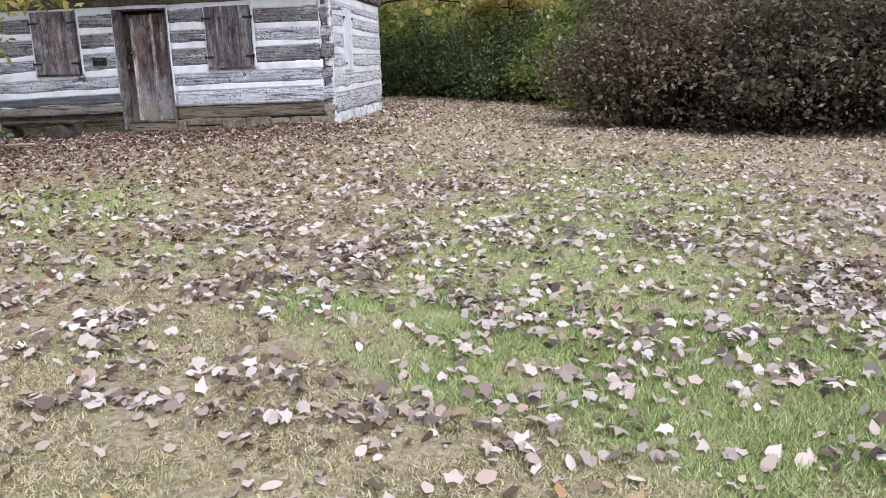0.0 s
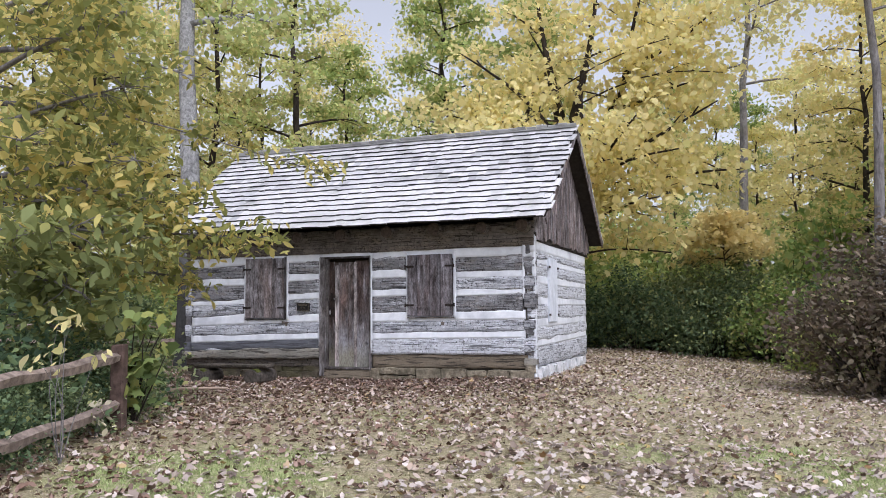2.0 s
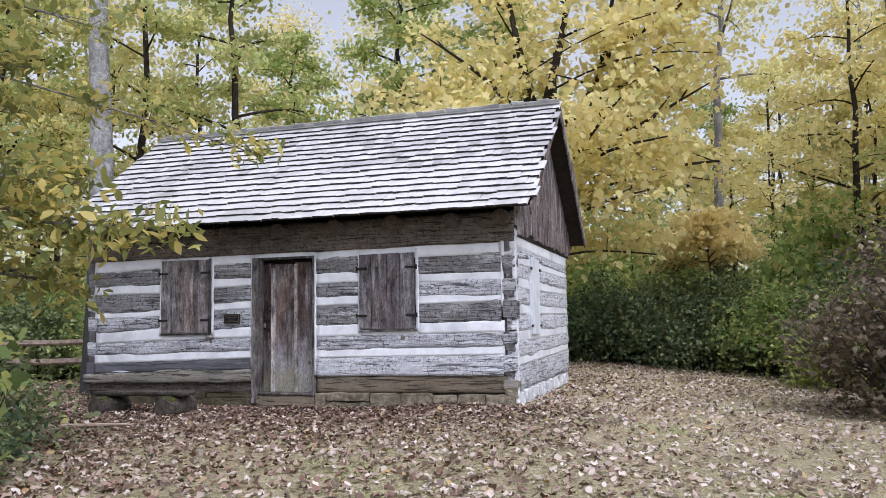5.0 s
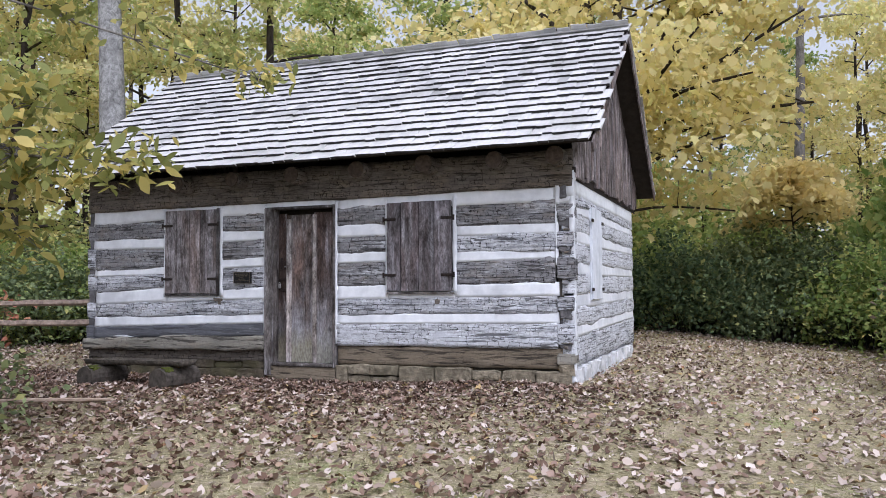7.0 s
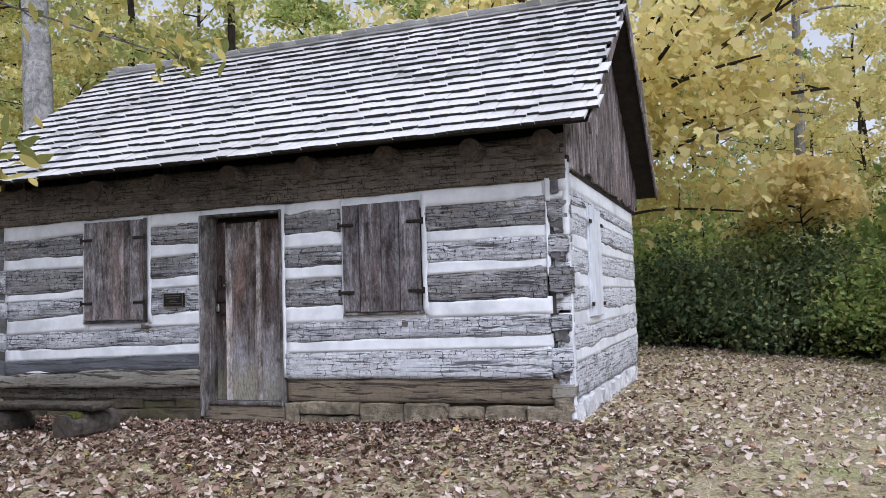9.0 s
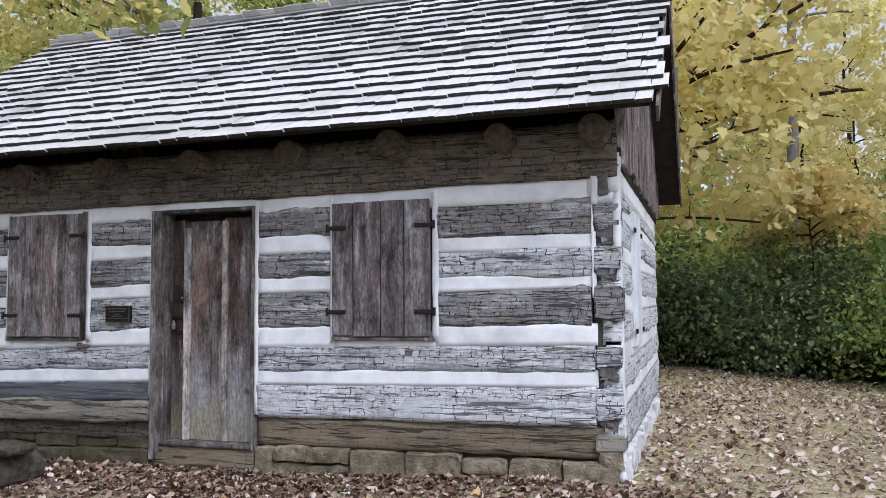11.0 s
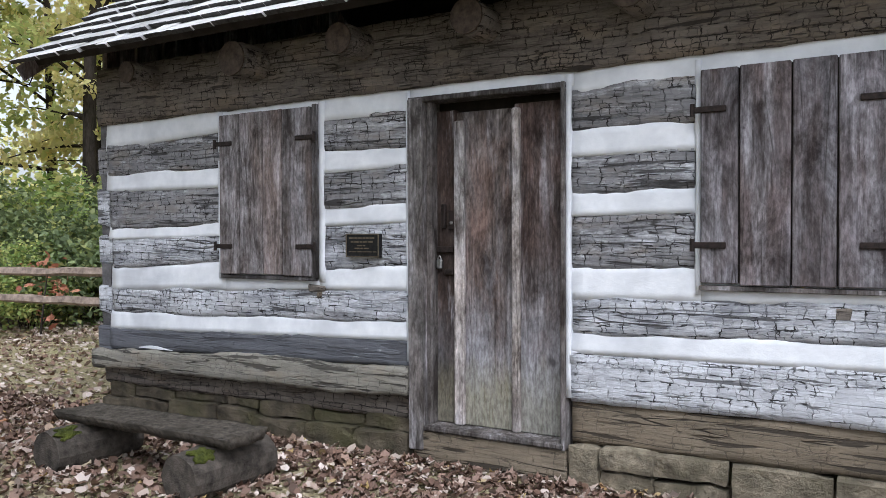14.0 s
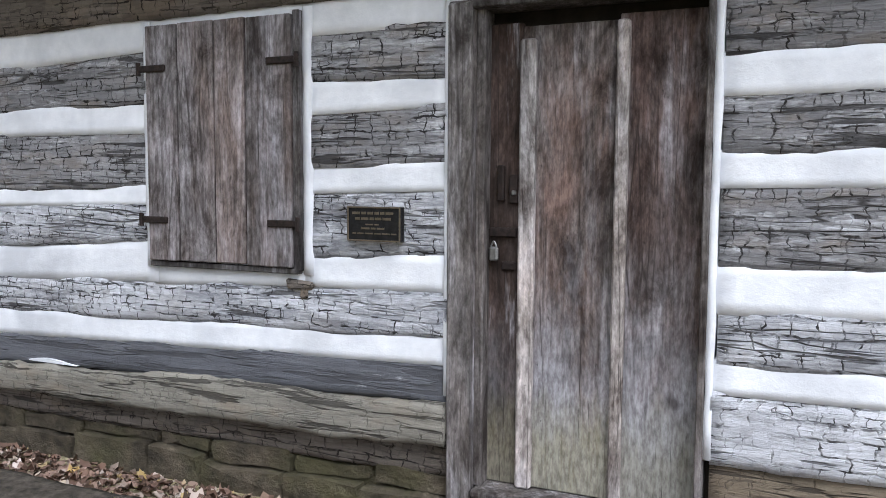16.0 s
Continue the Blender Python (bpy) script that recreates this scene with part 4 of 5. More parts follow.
part("door_jamb", boxed((-0.928, 0.03, 0.24), (-0.888, 0.135, 2.235), 0.005), TRIM_WOOD, cabin)
part("door_jamb", boxed((-0.02, -0.022, 0.2), (0.006, 0.16, 2.26), 0.005, 0.002), TRIM_WOOD, cabin)
part("door_head", boxed((-1.03, -0.02, 2.225), (0.008, 0.12, 2.258), 0.005), TRIM_WOOD, cabin)
part("threshold", boxed((-0.92, -0.03, 0.205), (-0.0, 0.13, 0.242), 0.01), TRIM_WOOD, cabin)
part("door_step", boxed((-1.0, -0.012, -0.05), (0.01, 0.12, 0.203), 0.012, 0.006), LOG_SILL, cabin)
part("latch", boxed((-0.885, 0.080, 1.3), (-0.765, 0.102, 1.34), 0.005), IRON, door)
part("latch", boxed((-0.85, 0.075, 1.45), (-0.82, 0.102, 1.6), 0.005), IRON, door)
part("latch", boxed((-0.8, 0.080, 1.44), (-0.755, 0.102, 1.56), 0.006), IRON, door)
part("latch", boxed((-0.83, 0.080, 1.16), (-0.765, 0.102, 1.2), 0.008), IRON, door)
lock = boxed((-0.878, 0.060, 1.2), (-0.838, 0.085, 1.26), 0.008)
tube(lock, [(-0.87 + 0.024 * k / 6, 0.072, 1.26 + 0.022 * math.sin(math.pi * k / 6)) for k in range(7)], [0.004] * 7, 6)
part("padlock", lock, STEEL, door, "small steel padlock")
part("staple", boxed((-0.785, 0.070, 1.475), (-0.765, 0.088, 1.495), 0.004), STEEL, door)


def plank_shutter(x0, x1, z0, z1, seams, mat, label):
    s = part("shutter", boxed((x0 + 0.01, -0.012, z0 + 0.01), (x1 - 0.01, 0.02, z1 - 0.01), 0.0), DEEP_SHADE, cabin, label)
    edges = [x0, *seams, x1]
    for a, b in zip(edges, edges[1:]):
        part("plank", boxed((a + 0.004, -0.042 + rc.uniform(-0.004, 0.004), z0 + rc.uniform(0, 0.008)), (b - 0.004, -0.012, z1 - rc.uniform(0, 0.008)), 0.005, 0.002), mat, s)
    for z in (z0 + 0.2, z1 - 0.21):
        for a, b in ((x0 - 0.035, x0 + 0.13), (x1 - 0.13, x1 + 0.035)):
            hm = boxed((a, -0.056, z - 0.016), (b, -0.04, z + 0.016), 0.004)
            tube(hm, [(a if a < x0 else b, -0.05, z - 0.032), (a if a < x0 else b, -0.05, z + 0.032)], [0.012, 0.012], 8)
            part("hinge", hm, IRON, s)
    part("window_sill", boxed((x0 - 0.005, -0.03, z0 - 0.03), (x1 + 0.02, 0.05, z0 - 0.004), 0.004), TRIM_WOOD, s)
    return s


plank_shutter(-2.635, -1.785, 1.135, 2.275, (-2.44, -2.22, -2.04), SHUTTER_WOOD, "closed brown-grey plank shutter with iron strap hinges")
part("window_frame", boxed((-1.787, -0.03, 1.12), (-1.752, 0.05, 2.285), 0.004), TRIM_WOOD, cabin)
plank_shutter(0.742, 1.592, 1.155, 2.245, (0.93, 1.17, 1.37), SHUTTER_GREY, "closed dark grey plank shutter with iron strap hinges")
part("broken_peg", boxed((-1.84, -0.01, 1.035), (-1.69, 0.02, 1.075), 0.012, 0.012), LOG_DARK, front)
part("broken_peg", boxed((-1.77, -0.01, 0.985), (-1.73, 0.02, 1.05), 0.01, 0.01), LOG_DARK, front)
part("peg_hole", boxed((1.36, -0.008, 1.0), (1.43, 0.03, 1.06), 0.006, 0.004), LOG_DARK, front)

# roof
EY, EZ, RY, RZ = -0.477, 2.742, 2.25, 4.79
RX0, RX1 = -4.4, 3.37
SLOPE = math.atan2(RZ - EZ, RY - EY)
LEN = math.hypot(RZ - EZ, RY - EY)
roof = bmesh.new()
for sign in (1, -1):
    m = Matrix.Translation((0, RY, RZ)) @ Matrix.Rotation(SLOPE * sign, 4, "X")
    before = set(roof.verts)
    box(roof, (RX0, -LEN + 0.17, -0.085), (RX1 - 0.012, 0.0, -0.03)) if sign == 1 else box(roof, (RX0, 0.0, -0.085), (RX1 - 0.012, LEN - 0.01, -0.03))
    for v in set(roof.verts) - before:
        v.co = m @ v.co
roof = part("roof", roof, DEEP_SHADE, cabin, "steep gable roof of silver-grey wooden shingles")
# rake boards along the gable edges and an eave board
for sign in (1, -1):
    m = Matrix.Translation((0, RY, RZ)) @ Matrix.Rotation(SLOPE * sign, 4, "X")
    for x in (RX1 - 0.02, RX0 - 0.004):
        bm = boxed((x, -LEN if sign == 1 else 0.0, -0.13), (x + 0.022, 0.0 if sign == 1 else LEN, -0.012), 0.003)
        bmesh.ops.transform(bm, matrix=m, verts=bm.verts)
        part("rake_board", bm, GABLE_WOOD, roof)
part("eave_board", boxed((RX0 + 0.02, EY + 0.3, EZ + 0.1), (RX1 - 0.03, EY + 0.33, EZ + 0.16), 0.003), DEEP_SHADE, roof)
# round ends of the ceiling beams
for x, z, r in ((-3.35, 2.62, 0.085), (-2.28, 2.6, 0.12), (-1.38, 2.62, 0.1), (-0.48, 2.63, 0.105), (0.44, 2.645, 0.105), (1.33, 2.66, 0.11), (2.2, 2.65, 0.1), (2.9, 2.66, 0.108)):
    bm = tube(bmesh.new(), [(x, -0.25 + rc.uniform(-0.015, 0.015), z), (x, -0.2, z + 0.004), (x, 0.0, z), (x, 0.3, z)], [r * 0.97, r, r, r], 18, 0.03)
    b = part("beam", bm, LOG_DARK, cabin, "round beam end, cut face darkened for the eave's shade")
    disc = bmesh.new()
    bmesh.ops.create_circle(disc, cap_ends=True, segments=18, radius=r * 0.96)
    bmesh.ops.transform(disc, matrix=Matrix.Translation((x, -0.268, z)) @ Matrix.Rotation(radians(90), 4, "X"), verts=disc.verts)
    got = bmesh.ops.extrude_face_region(disc, geom=disc.faces[:])
    bmesh.ops.translate(disc, vec=(0, 0.012, 0), verts=[v for v in got["geom"] if isinstance(v, bmesh.types.BMVert)])
    part("cut_face", disc, BEAM_CUT, b)
# gables of upright boards, each board cut to the slope
for x0, x1 in ((XR - 0.035, XR + 0.03), (XL - 0.03, XL + 0.03)):
    gable = part("gable", boxed((x0 + 0.005, 0.02, 2.5), (x1 - 0.015, YB - 0.02, 2.56), 0.0), DEEP_SHADE, cabin, "gable of dark upright boards")
    bm = bmesh.new()
    # added near-black panel that gives the board gaps their shade
    tri = [[bm.verts.new((x, y, z)) for y, z in ((0.0, 2.42), (YB + 0.3, 2.42), (RY, 2.42 + (RY + 0.3) * math.tan(SLOPE) - 0.02))] for x in ((x0 + x1) / 2 - 0.012, (x0 + x1) / 2 + 0.002)]
    bm.faces.new(tri[0])
    bm.faces.new(tri[1][::-1])
    for q in range(3):
        bm.faces.new((tri[0][q], tri[1][q], tri[1][(q + 1) % 3], tri[0][(q + 1) % 3]))
    part("backing", bm, DEEP_SHADE, gable)
    for k in range(36):
        a = -0.34 + k * 0.145
        b = a + rc.uniform(0.118, 0.132)
        top = RZ - 0.1 - abs((a + b) / 2 - RY) * math.tan(SLOPE)
        tilt = math.tan(SLOPE) * (b - a) / 2 * (1 if (a + b) / 2 < RY else -1)
        zb = 2.5 + rc.uniform(-0.05, 0.02)
        if top - abs(tilt) < zb + 0.02 or a < -0.02:
            continue
        bm = bmesh.new()
        pts = [(a, zb), (b, zb + rc.uniform(-0.02, 0.02)), (b, top + tilt), (a, top - tilt)]
        dx = rc.uniform(-0.006, 0.008)
        f1 = [bm.verts.new((x0 + dx, y, z)) for y, z in pts]
        f2 = [bm.verts.new((x1 + dx, y, z)) for y, z in pts]
        bm.faces.new(f1)
        bm.faces.new(f2[::-1])
        for q in range(4):
            bm.faces.new((f1[q], f2[q], f2[(q + 1) % 4], f1[(q + 1) % 4]))
        part("board", bm, GABLE_WOOD, gable)

# plaque by the door
plaque = thing("wall_plaque", (-1.37, -0.02, 1.27), "small dark bronze plaque with raised border on the log wall", "plaque")
part("plate", boxed((-1.5, -0.035, 1.27), (-1.24, 0.01, 1.42), 0.003), PLAQUE_FIELD, plaque)
for a, b in (((-1.5, 1.27), (-1.24, 1.277)), ((-1.5, 1.413), (-1.24, 1.42)), ((-1.5, 1.277), (-1.493, 1.413)), ((-1.247, 1.277), (-1.24, 1.413))):
    part("border", boxed((a[0], -0.041, a[1]), (b[0], -0.035, b[1]), 0.0015), PLAQUE_EDGE, plaque)
for z, a, b, h in ((1.392, -1.475, -1.265, 0.011), (1.368, -1.46, -1.275, 0.011), (1.343, -1.41, -1.335, 0.006), (1.326, -1.43, -1.31, 0.008), (1.304, -1.475, -1.26, 0.006)):
    x = a
    while x < b - 0.01:
        w = rc.uniform(0.018, 0.04)
        part("lettering", boxed((x, -0.0375, z - h / 2), (min(x + w, b), -0.035, z + h / 2), 0.0), PLAQUE_EDGE, plaque)
        x += w + 0.007

# bench: half-log slab on two rounds
bench = thing("log_bench", (-2.1, -1.0, 0.0), "low rustic bench, dark split-log slab on two mossy log rounds", "bench")


def slab_point(u, v):
    x = -2.92 + 1.5 * u
    y = -1.17 + 0.32 * v + noise.noise((x * 2, v, 3)) * 0.03
    return (x + noise.noise((v * 4, u, 7)) * 0.03, y, 0.325 + noise.noise((x * 3, y * 6, 1)) * 0.014 + noise.noise((x * 14, y * 40, 2)) * 0.009 + 0.015 * u)


part("seat", grid_slab(60, 14, slab_point, lambda co: (co.x, co.y + (0.04 if co.y < -1.02 else -0.04), co.z - 0.06)), BENCH_WOOD, bench, smooth=True)
for x, y0, y1, r in ((-1.64, -1.3, -0.7, 0.145), (-2.72, -1.34, -0.76, 0.14)):
    n = 7
    part("log_round", tube(bmesh.new(), [(x + 0.02 * k / n, y0 + (y1 - y0) * k / n, 0.125) for k in range(n + 1)], [r * 0.93] + [r * (1 + 0.03 * math.sin(k * 2)) for k in range(n - 1)] + [r * 0.9], 16, 0.04), BENCH_END, bench)
    def moss_point(u, v, x=x, y0=y0, r=r):
        a = radians(8 + 40 * u) + noise.noise((v * 3, x, 1.0)) * 0.25
        q = r + 0.006 + 0.012 * max(0.0, math.sin(math.pi * u) * math.sin(math.pi * v)) + noise.noise((u * 9, v * 9, x)) * 0.007
        return (x + math.sin(a) * q, y0 + 0.03 + 0.13 * v + noise.noise((u * 4, x, 5.0)) * 0.05, 0.125 + math.cos(a) * q)

    ms = grid_slab(10, 12, moss_point, lambda co, x=x: (x + (co.x - x) * 0.93, co.y, 0.125 + (co.z - 0.125) * 0.93))
    part("moss", ms, MOSS, bench, "bright green moss", smooth=True)

# ---- fences ----


def split_rail(a, b, size, seed, sag=0.02):
    """A riven rail: uneven, roughly four-sided, flattened at the ends."""
    r = random.Random(seed)
    a, b = Vector(a), Vector(b)
    n = 9
    pts = [a.lerp(b, k / n) + Vector((r.uniform(-0.008, 0.008), r.uniform(-0.008, 0.008), r.uniform(-0.012, 0.012) - sag * math.sin(math.pi * k / n))) for k in range(n + 1)]
    return tube(bmesh.new(), pts, [size * (0.72 if k in (0, n) else r.uniform(0.92, 1.12)) for k in range(n + 1)], 5, 0.1)


def rail_fence(label, posts, rails, post_h, size):
    fence = thing("split_rail_fence", (posts[0][0], posts[0][1], land_at(*posts[0][:2])), label, "fence", "split rail fences")
    for k, (x, y) in enumerate(posts):
        z = land_at(x, y)
        bm = bmesh.new()
        box(bm, (x - 0.07, y - 0.06, z - 0.2), (x + 0.07, y + 0.06, z + post_h), 0.012, 0.008, Matrix.Rotation(0.35, 3, "Z"))
        part("post", bm, POST_WOOD, fence)
    for j, ((x0, y0), (x1, y1)) in enumerate(zip(posts, posts[1:])):
        for i, h in enumerate(rails):
            part("rail", split_rail((x0, y0, land_at(x0, y0) + h), (x1, y1, land_at(x1, y1) + h - 0.01 * i), size, j * 7 + i), RAIL_WOOD, fence)
    return fence


rail_fence("brown split-rail fence with leaning post beside the leafy tree", [(-2.7, -4.5), (0.13, -6.3), (0.98, -8.7), (1.85, -11.3)], (0.27, 0.78), 0.9, 0.062)
rail_fence("weathered two-rail fence running behind the cabin", [(-5.7, 2.3), (-9.3, 2.1), (-12.3, 1.9), (-15.3, 1.6)], (0.6, 0.98), 1.1, 0.06)

stick = thing("fallen_pole", (-2.0, -2.8, 0.02), "long pale peeled pole lying on fallen leaves", "stick")
part("pole", tube(bmesh.new(), [(-3.0, -3.55, 0.05), (-2.4, -3.1, 0.075), (-1.9, -2.72, 0.07), (-1.35, -2.33, 0.055)], [0.022, 0.026, 0.024, 0.016], 7, 0.08), plain_noise("peeled_wood", (0.35, 0.26, 0.2), (0.58, 0.46, 0.38), 12), stick)
chip = thing("wood_chip", (7.1, -11.85, land_at(7.1, -11.85)), "short broken piece of pale tan wood", "wood chip")
part("chip", tube(bmesh.new(), [(7.0, -11.87, land_at(7, -11.87) + 0.02), (7.1, -11.85, land_at(7.1, -11.85) + 0.035), (7.2, -11.82, land_at(7.2, -11.82) + 0.03)], [0.012, 0.03, 0.008], 6, 0.2), plain_noise("chip_wood", (0.4, 0.29, 0.2), (0.6, 0.47, 0.35), 20), chip)


# ---- trees ----
def limb(bm, a, b, r0, r1, r, bend=0.12, sides=6, steps=5):
    a, b = Vector(a), Vector(b)
    L = (b - a).length
    off = Vector((r.uniform(-1, 1), r.uniform(-1, 1), r.uniform(0.2, 1))) * L * bend
    pts = [a.lerp(b, k / steps) + off * math.sin(math.pi * k / steps) for k in range(steps + 1)]
    tube(bm, pts, [r0 + (r1 - r0) * k / steps for k in range(steps + 1)], sides)
    return pts


def clump_leaves(clumps, per, size, spread, shape, gen, up=0.4):
    c = np.repeat(np.array(clumps), per, axis=0)
    flat = np.array((1.0, 1.0, 0.55))
    c = c + gen.normal(0, 1, c.shape) * spread * flat
    return leaves(c, size, shape, up, 0.4, gen)


def tree(label, seed, height, r0, base, radius, n_limbs, per, leaf, mat_leaf, mat_bark, top=0.95, spread=0.5, group="woodland trees", extra=(), stems=1, low=1.0, shape=KITE):
    """Tapered trunk, limbs with side branches, and a crown of separate leaves in clumps."""
    r, gen = random.Random(seed), np.random.default_rng(seed)
    t = thing("tree", (0, 0, 0), label, "tree", group)
    wood = bmesh.new()
    clumps = []
    for s in range(stems):
        lean = Vector((r.uniform(-0.05, 0.05) + (s - (stems - 1) / 2) * 0.1, r.uniform(-0.05, 0.05), 1.0))
        pts = [lean * (height * top * k / 9) + Vector((r.uniform(-1, 1), r.uniform(-1, 1), 0)) * 0.012 * height * (k / 9) for k in range(10)]
        rad = [r0 * (1.35 if k == 0 else 1.0) * (1 - 0.085 * k) / (1 if stems == 1 else 1.3) for k in range(10)]
        tube(wood, [Vector((0, 0, -0.25))] + pts, [rad[0] * 1.1] + rad, 10, 0.05)
        for k in range(n_limbs // stems):
            h = base + (height * top - base) * ((k + r.random()) / (n_limbs // stems)) ** 0.9
            f = h / (height * top) * 9
            i = min(8, int(f))
            start = pts[i].lerp(pts[i + 1], f - i)
            u = (h - base) / max(0.1, height - base)
            reach = radius * (0.55 + 0.45 * math.sin(math.pi * min(1, u * 0.9 + 0.2))) * r.uniform(0.75, 1.1) * (1 - 0.45 * u)
            ang = k * 2.4 + r.uniform(-0.5, 0.5)
            tip = start + Vector((math.cos(ang), math.sin(ang), r.uniform(0.15, 0.6) - 0.35 * (1 - u) * low)) * reach
            path = limb(wood, start, tip, max(0.02, rad[i] * 0.42), 0.012, r)
            clumps += [path[3], path[4], path[5]]
            for q in range(3):
                a = path[2 + q]
                b = a + Vector((r.uniform(-1, 1), r.uniform(-1, 1), r.uniform(-0.25, 0.5))) * reach * 0.42
                sub = limb(wood, a, b, max(0.012, rad[i] * 0.16), 0.006, r, sides=4, steps=3)
                clumps += [sub[2], sub[3]]
        clumps.append(pts[-1])
    for a, b, w in extra:
        path = limb(wood, a, b, w * 1.2, 0.018, r, 0.13, 7, 6)
        clumps += [p + Vector((r.uniform(-0.4, 0.4), r.uniform(-0.4, 0.4), r.uniform(-0.2, 0.4))) for p in path[3:]]
        for q in range(4):
            c = path[2 + q]
            sub = limb(wood, c, c + Vector((r.uniform(-1, 1), r.uniform(-1, 1), r.uniform(-0.3, 0.8))) * 1.3, w * 0.35, 0.008, r, sides=5, steps=3)
            clumps += [sub[2], sub[3]]
    part("trunk", wood, mat_bark, t, smooth=True)
    part("crown", poly_mesh("crown", clump_leaves([tuple(c) for c in clumps], per, leaf, spread, shape, gen), len(shape)), mat_leaf, t)
    return t


def planted(t, x, y, scale=1.0, turn=0.0, tall=1.0):
    m = Matrix.Translation((x, y, land_at(x, y))) @ Matrix.Rotation(turn, 4, "Z") @ Matrix.Diagonal((scale, scale, scale * tall, 1))
    return copy_thing(t, m)


def settle(t, x, y, turn=0.0, lean=0.0):
    t.matrix_basis = Matrix.Translation((x, y, land_at(x, y))) @ Matrix.Rotation(lean, 4, "Y") @ Matrix.Rotation(turn, 4, "Z")


# the spreading maple behind the cabin
maple = tree("large yellow maple with dark forked trunk and spreading limbs", 11, 12.5, 0.2, 3.6, 4.2, 14, 40, 0.2, LEAF_YELLOW, BARK_DARK, top=0.62, spread=0.38, group="", stems=2, low=1.3, shape=LOBED,
             extra=[((-0.1, 0, 6.4), (-0.75, -0.1, 10.4), 0.1), ((0.15, 0, 6.2), (0.9, -0.2, 10.6), 0.1), ((0.2, 0, 5.0), (2.1, 0, 8.1), 0.1), ((1.9, 0, 7.7), (3.9, -0.2, 8.8), 0.06), ((0.6, 0, 5.9), (3.5, 0.2, 7.2), 0.06),
                    ((1.6, 0, 7.3), (2.4, -0.4, 10.2), 0.06), ((-0.1, 0, 5.6), (-2.8, -0.6, 8.4), 0.08), ((-0.1, 0, 4.8), (-3.0, -0.8, 6.6), 0.07), ((0.1, 0, 4.4), (4.0, -1.3, 6.2), 0.07), ((0.1, 0, 3.6), (3.1, -1.8, 5.0), 0.06),
                    ((0, 0, 3.2), (2.6, -1.6, 3.9), 0.045), ((0, 0, 2.5), (2.7, 0.1, 2.65), 0.03), ((0.1, 0, 4.0), (2.2, -2.3, 5.8), 0.05), ((0.1, 0, 3.9), (4.6, -0.6, 4.6), 0.06)])
settle(maple, 1.85, 8.4)
# bare tall trunks with high crowns
pale = tree("tall tree with pale grey bark and high green-yellow crown", 21, 17.0, 0.28, 8.0, 3.6, 14, 50, 0.18, LEAF_MIXED, BARK_PALE, group="tall pale-barked trees", spread=0.6)
settle(pale, -5.47, 1.95)
slim = tree("slender tree with straight grey trunk and high yellow crown", 22, 15.0, 0.125, 7.0, 3.0, 12, 40, 0.18, LEAF_YELLOW, BARK_GREY, group="slender grey-barked trees", spread=0.6)
settle(slim, 8.85, 5.0, 0.6, -0.05)
tall = tree("tall woodland tree with grey trunk and thin yellow crown", 23, 20.0, 0.23, 10.0, 4.2, 14, 45, 0.22, LEAF_YELLOW, BARK_GREY, group="slender grey-barked trees", spread=0.7)
settle(tall, 6.15, 20.9)
# woodland kinds, repeated
green = tree("woodland tree in full green leaf turning yellow", 31, 13.0, 0.16, 3.0, 3.3, 20, 44, 0.18, LEAF_GREEN, BARK_DARK, spread=0.3)
mixed = tree("woodland tree with mixed yellow and green autumn leaves", 32, 14.0, 0.18, 2.2, 3.5, 19, 34, 0.19, LEAF_MIXED, BARK_DARK, spread=0.3)
yellow = tree("woodland tree with clear yellow autumn leaves", 33, 12.0, 0.15, 2.6, 3.4, 18, 28, 0.2, LEAF_YELLOW, BARK_DARK, spread=0.29)
settle(green, -2.6, 12.5)
settle(mixed, -7.0, 9.8)
settle(yellow, 9.9, 14.6)
SPOTS = [("g", -0.9, 14.5, 0.95), ("m", -10.5, 9.0, 0.95), ("m", -13.5, 6.5, 1.0), ("y", -11.5, 13.5, 1.0), ("m", -16.0, 11.0, 1.1), ("g", -18.0, 6.0, 1.05),
         ("m", -13.0, 1.0, 0.95), ("m", -17.0, -1.5, 1.0), ("y", -20.0, 3.0, 1.1), ("y", -14.0, -4.0, 0.95), ("g", -8.6, 15.0, 1.0), ("m", 11.6, 10.5, 0.75),
         ("y", 10.9, 16.5, 0.8), ("g", 14.0, 12.0, 0.85), ("m", 13.6, 7.0, 0.8), ("y", -3.9, 19.0, 0.75),
         ("m", -8.5, 25.0, 0.85), ("y", -14.0, 22.0, 0.95), ("m", -22.0, 15.0, 1.1), ("y", -25.0, 6.0, 1.1), ("m", -24.0, -3.0, 1.0),
         ("y", 6.9, 24.0, 0.8), ("g", 6.0, 31.0, 1.0), ("y", 9.6, 30.0, 1.1), ("m", 12.6, 27.5, 1.0), ("g", 2.6, 31.0, 1.0), ("m", -4.0, 29.0, 1.0), ("y", 5.2, 25.5, 0.9), ("y", 8.6, 26.0, 0.95), ("y", 8.2, 22.0, 0.7), ("y", 12.8, 19.5, 0.95), ("m", 17.5, 9.5, 0.9), ("y", 18.0, 15.5, 0.95)]
KINDS = {"g": green, "m": mixed, "y": yellow}
rt = random.Random(3)
for kind, x, y, s in SPOTS:
    planted(KINDS[kind], x, y, s, rt.uniform(0, 6.28), rt.uniform(0.92, 1.12))
